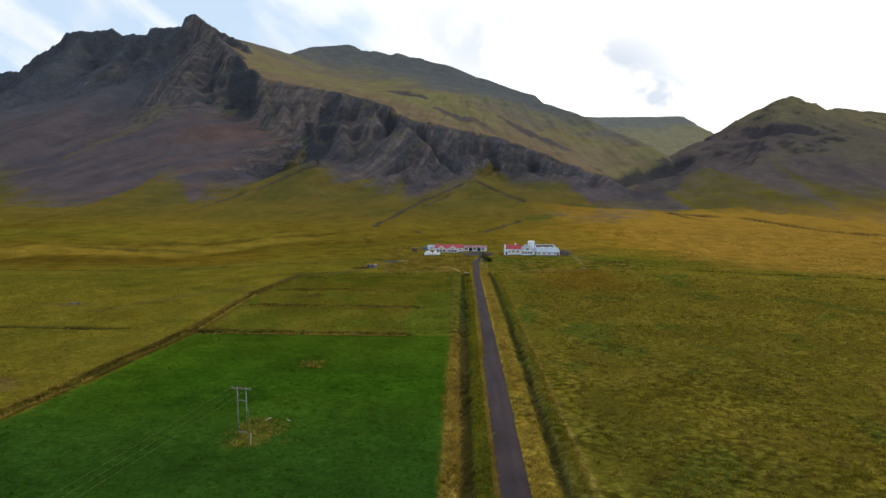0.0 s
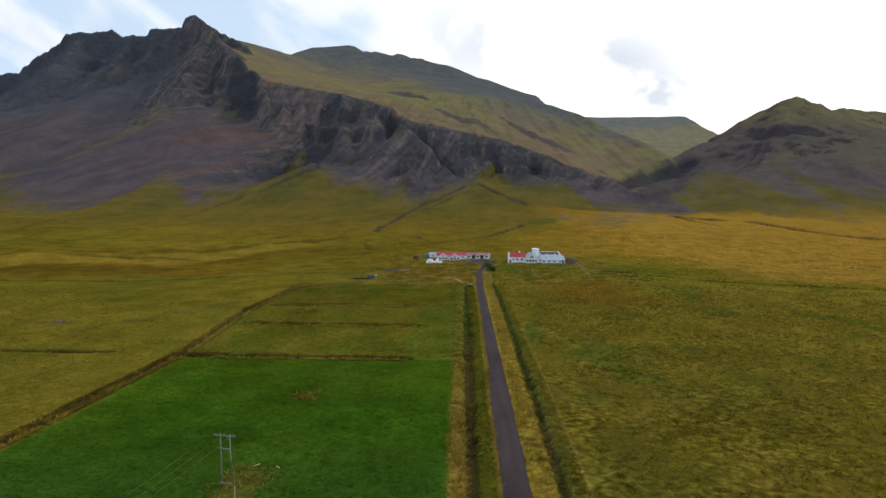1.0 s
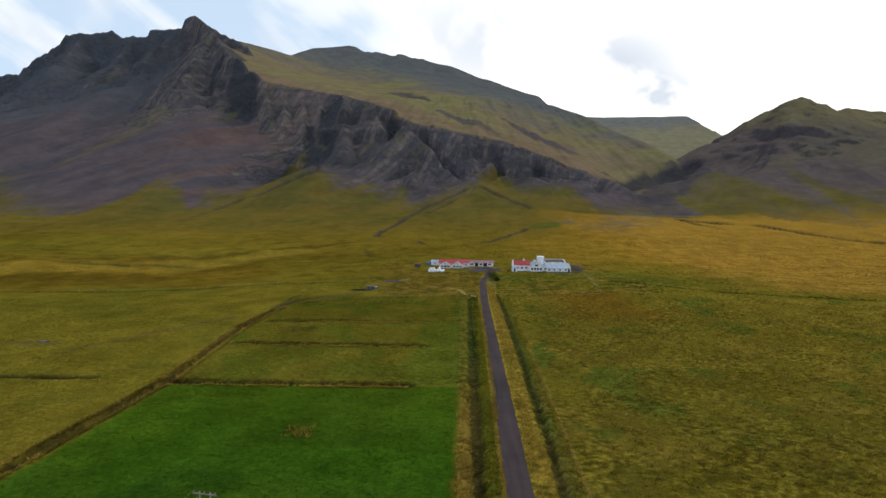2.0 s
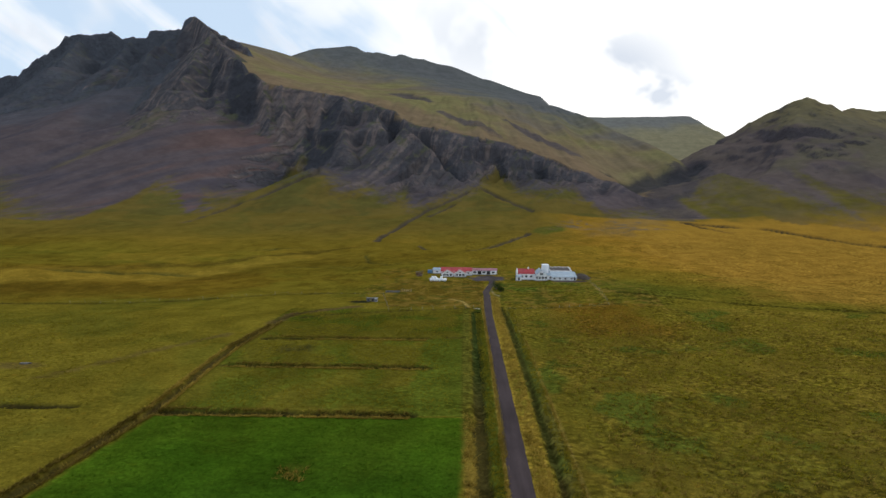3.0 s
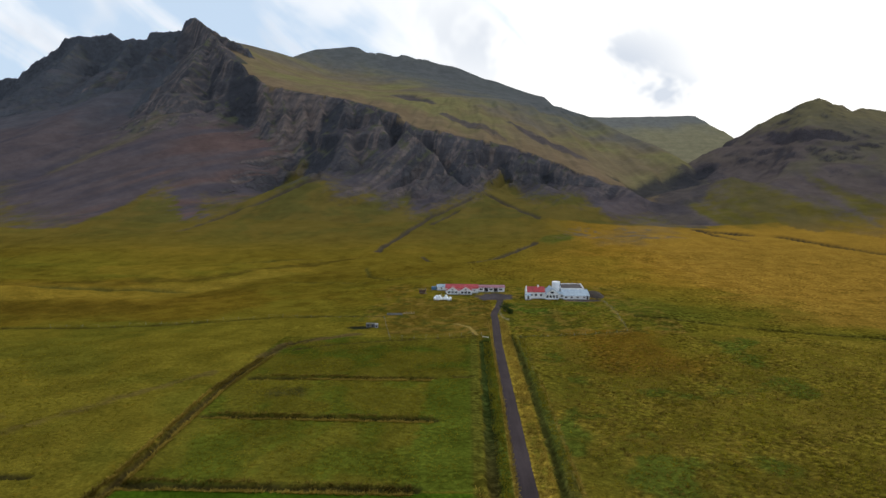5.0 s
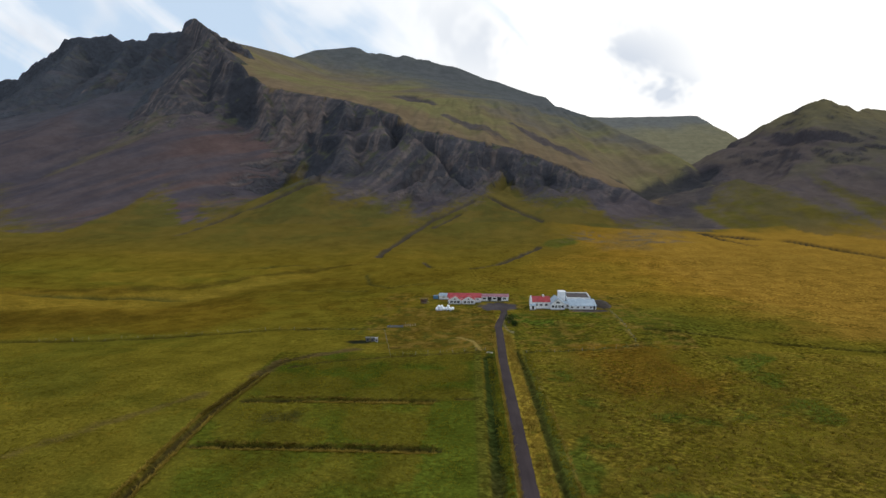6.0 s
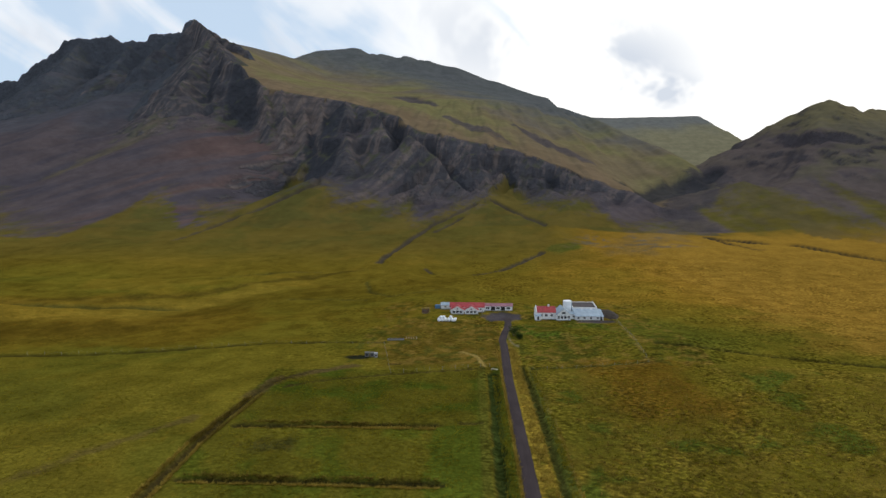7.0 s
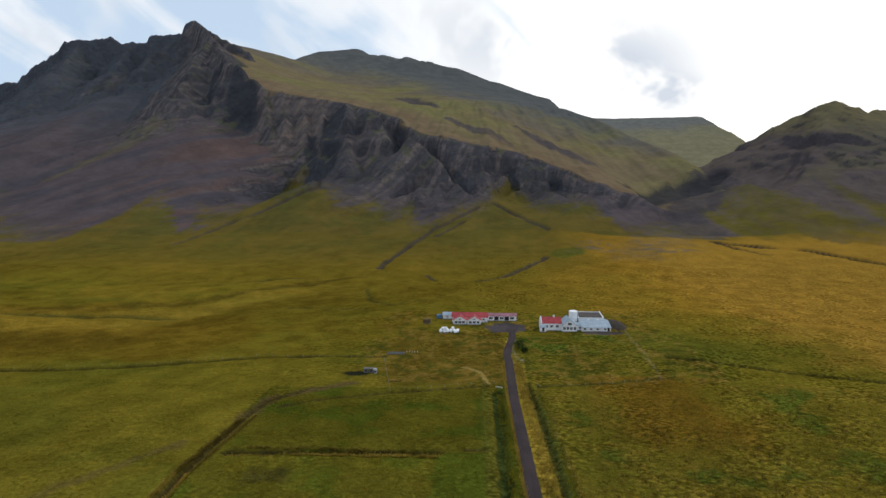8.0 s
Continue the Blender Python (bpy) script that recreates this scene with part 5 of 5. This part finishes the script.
def make_bush(x, y, size, label):
    rnd = random.Random(int(x * 10))
    b = tagged(base_of("bush", x, y, ground_z(x, y)), label, "bush")
    tips = []
    for k in range(7):
        a = k * 0.9 + rnd.uniform(-0.3, 0.3)
        r = size * rnd.uniform(0.25, 0.5)
        tip = Vector((r * math.cos(a), r * math.sin(a), size * rnd.uniform(0.6, 0.95)))
        part("limb", tube([(0.05 * k - 0.15, 0, -0.2), tip * 0.5 + Vector((0, 0, 0.1)), tip], 0.08, 6, 0.02), BARK, b)
        tips.append(tip)
    bm = bmesh.new()
    for k in range(2600):
        tip = rnd.choice(tips) * rnd.uniform(0.45, 1.05)
        p = tip + Vector((rnd.gauss(0, 0.17), rnd.gauss(0, 0.17), rnd.gauss(0, 0.16))) * size
        if p.z < 0.15:
            continue
        q = Euler((rnd.uniform(0, 6), rnd.uniform(0, 6), rnd.uniform(0, 6))).to_matrix()
        s = rnd.uniform(0.09, 0.2)
        v = [bm.verts.new(p + q @ Vector(c) * s) for c in ((-0.5, 0, 0), (0, -0.35, 0.1), (0.9, 0, 0), (0, 0.35, 0.1))]
        bm.faces.new(v)
    part("leaves", bm, LEAF, b)


make_bush(6.0, 275.0, 4.4, "dark green willow bush beside the farm road")
make_bush(7.6, 270.0, 2.2, "small dark green bush beside the farm road")


# ---- grass that stands up from the fields ----
def make_grass(name, label, spots, high, wide, mat, blades=4, lean=1.5):
    """Tufts of tapered blades at the spots (an array of x, y)."""
    rnd = np.random.RandomState(len(spots) % 9973)
    z = land(spots[:, 0], spots[:, 1])[0]
    count = len(spots) * blades
    root = np.repeat(np.stack([spots[:, 0], spots[:, 1], z - 0.03], 1), blades, 0)
    size = np.repeat(rnd.uniform(0.6, 1.35, len(spots)), blades) * rnd.uniform(0.7, 1.2, count)
    a = rnd.uniform(0, 2 * np.pi, count)
    root[:, 0] += np.cos(a) * wide * 1.3 * size
    root[:, 1] += np.sin(a) * wide * 1.3 * size
    across = np.stack([-np.sin(a), np.cos(a), np.zeros(count)], 1) * (wide * size)[:, None]
    tilt = rnd.uniform(0.3, lean, count) * high * size
    tip = root + np.stack([np.cos(a) * tilt + 0.5 * high, np.sin(a) * tilt - 0.3 * high, high * size], 1)
    verts = np.stack([root - across, root + across, tip], 1).reshape(-1, 3).astype(np.float32)
    mesh = bpy.data.meshes.new(name)
    mesh.vertices.add(len(verts))
    mesh.vertices.foreach_set("co", verts.ravel())
    mesh.loops.add(len(verts))
    mesh.loops.foreach_set("vertex_index", np.arange(len(verts), dtype=np.int32))
    mesh.polygons.add(count)
    mesh.polygons.foreach_set("loop_start", np.arange(0, len(verts), 3, dtype=np.int32))
    mesh.update(calc_edges=True)
    mesh.materials.append(mat)
    tagged(new(name, mesh), label, "grass", kind="stuff")


def scatter(count, x0, x1, y0, y1, clump=0.0, seed=0, keep=None, edge=0.0):
    rnd = np.random.RandomState(seed)
    p = np.stack([rnd.uniform(x0, x1, count), rnd.uniform(y0, y1, count)], 1)
    k = np.ones(count, bool)
    if clump:
        k &= fbm(p[:, 0] / 2.2 + seed, p[:, 1] / 2.2, 3) + 0.5 * fbm(p[:, 0] / 14, p[:, 1] / 14 + seed, 2) > rnd.uniform(-0.8, clump, count)
    if edge:
        d = np.minimum(np.minimum(p[:, 0] - x0, x1 - p[:, 0]), np.minimum(p[:, 1] - y0 + 40, (y1 - p[:, 1]) * 0.35))
        k &= d + 3 * fbm(p[:, 0] / 9, p[:, 1] / 9, 2) > rnd.uniform(0, edge, count)
    if keep is not None:
        k &= keep(p[:, 0], p[:, 1])
    return p[k]


make_grass("dry_grass", "tall yellow dry grass along the road ditch", scatter(5500, -9.0, -6.7, 45, 229, 0.7, 1, lambda x, y: y < 88 + 50 * ((x * 7.13) % 1.0)), 0.55, 0.07, DRY_GRASS)
make_grass("dry_grass", "yellow rough grass between road and ditch", scatter(7000, 2.2, 5.3, 45, 256, 0.8, 2), 0.45, 0.07, DRY_GRASS)
make_grass("dry_grass", "thin yellow grass edge beside the asphalt", scatter(1200, -2.5, -1.95, 45, 125, 0, 3), 0.35, 0.05, DRY_GRASS)
make_grass("dry_grass", "thin yellow grass edge beside the asphalt", scatter(1800, -2.1, -1.45, 115, 256, 0, 33), 0.35, 0.06, DRY_GRASS)
make_grass("verge_grass", "brown and green tangled grass on the ditch bank", scatter(3000, 7.6, 9.6, 45, 234, 0.7, 4), 0.35, 0.07, OLIVE_GRASS)
make_grass("dry_grass", "thin line of pale dry grass along a field edge", scatter(1500, 9.2, 9.9, 45, 190, 0.6, 41), 0.35, 0.06, DRY_GRASS)
make_grass("ditch_grass", "green grass on the road verge", scatter(3500, -4.7, -2.5, 45, 228, 0, 5), 0.3, 0.06, OLIVE_GRASS)
make_grass("field_grass", "tussocky olive grass of the grazed field", scatter(70000, 9.6, 150, 50, 238, 0.55, 6, None, 22), 0.17, 0.10, OLIVE_GRASS)
make_grass("field_grass", "brown tussocks of the grazed field", scatter(22000, 9.6, 150, 50, 238, 0.2, 7, None, 22), 0.20, 0.10, BROWN_GRASS)
make_grass("field_tussocks", "larger dry tussocks of the grazed field", scatter(9000, 10.2, 150, 50, 236, 0.3, 61, None, 10), 0.36, 0.17, BROWN_GRASS, 5)
make_grass("field_tussocks", "larger green tussocks of the grazed field", scatter(7000, 10.2, 150, 50, 236, 0.3, 62, None, 10), 0.32, 0.18, OLIVE_GRASS, 5)
make_grass("meadow_grass", "olive grass of the paddock strips", scatter(36000, -72, -9, 134, 229, 0.5, 8, None, 8), 0.15, 0.09, OLIVE_GRASS)
make_grass("meadow_grass", "olive grass beyond the long ditch", scatter(32000, -190, -78, 90, 250, 0.4, 9, None, 20), 0.17, 0.11, OLIVE_GRASS)
make_grass("sown_grass", "short dense green grass of the sown field", scatter(36000, -76, -9.8, 50, 131, 0.6, 10, lambda x, y: x > np.interp(y, [40, 55, 99, 133], [-83, -80, -73.5, -70])), 0.10, 0.08, GREEN_GRASS)
make_grass("dead_grass", "dead yellow grass round the pole's feet", scatter(420, -43.5, -32, 71, 84, 0.1, 11, lambda x, y: np.hypot((x + 37.3) / 4.4, (y - 78.0) / 5.0) < 1), 0.45, 0.06, DRY_GRASS)
make_grass("dead_grass", "dead yellow grass clump in the green field", scatter(130, -39.5, -34.5, 106.3, 110.6, 0.4, 12), 0.5, 0.06, DRY_GRASS)
for k, (x0, x1, yy) in enumerate(((-72, -20, 131.8), (-70, -18, 160.7), (-69, -20, 187.0))):
    make_grass("bank_grass", "pale dry grass on the bank of a cross ditch", scatter(1500, x0, x1, yy - 1.9, yy - 0.9, 0.4, 20 + k), 0.45, 0.07, DRY_GRASS)
    make_grass("bank_grass", "brown grass on the bank of a cross ditch", scatter(900, x0, x1, yy + 0.9, yy + 1.9, 0.6, 30 + k), 0.4, 0.08, BROWN_GRASS)
for k, (ax, ay, bx, by) in enumerate(((-84, 55, -77.5, 99), (-77.5, 99, -73.2, 133), (-73.2, 133, -74.6, 176), (-74.6, 176, -72.2, 207))):
    rnd = np.random.RandomState(60 + k)
    u, v = rnd.uniform(0, 1, 1100), rnd.choice([-1.0, 1.0], 1100) * rnd.uniform(1.2, 2.0, 1100)
    make_grass("bank_grass", "brown and yellow grass on the long ditch's bank", np.stack([ax + (bx - ax) * u + v, ay + (by - ay) * u], 1), 0.5, 0.08, BROWN_GRASS if k % 2 else DRY_GRASS)
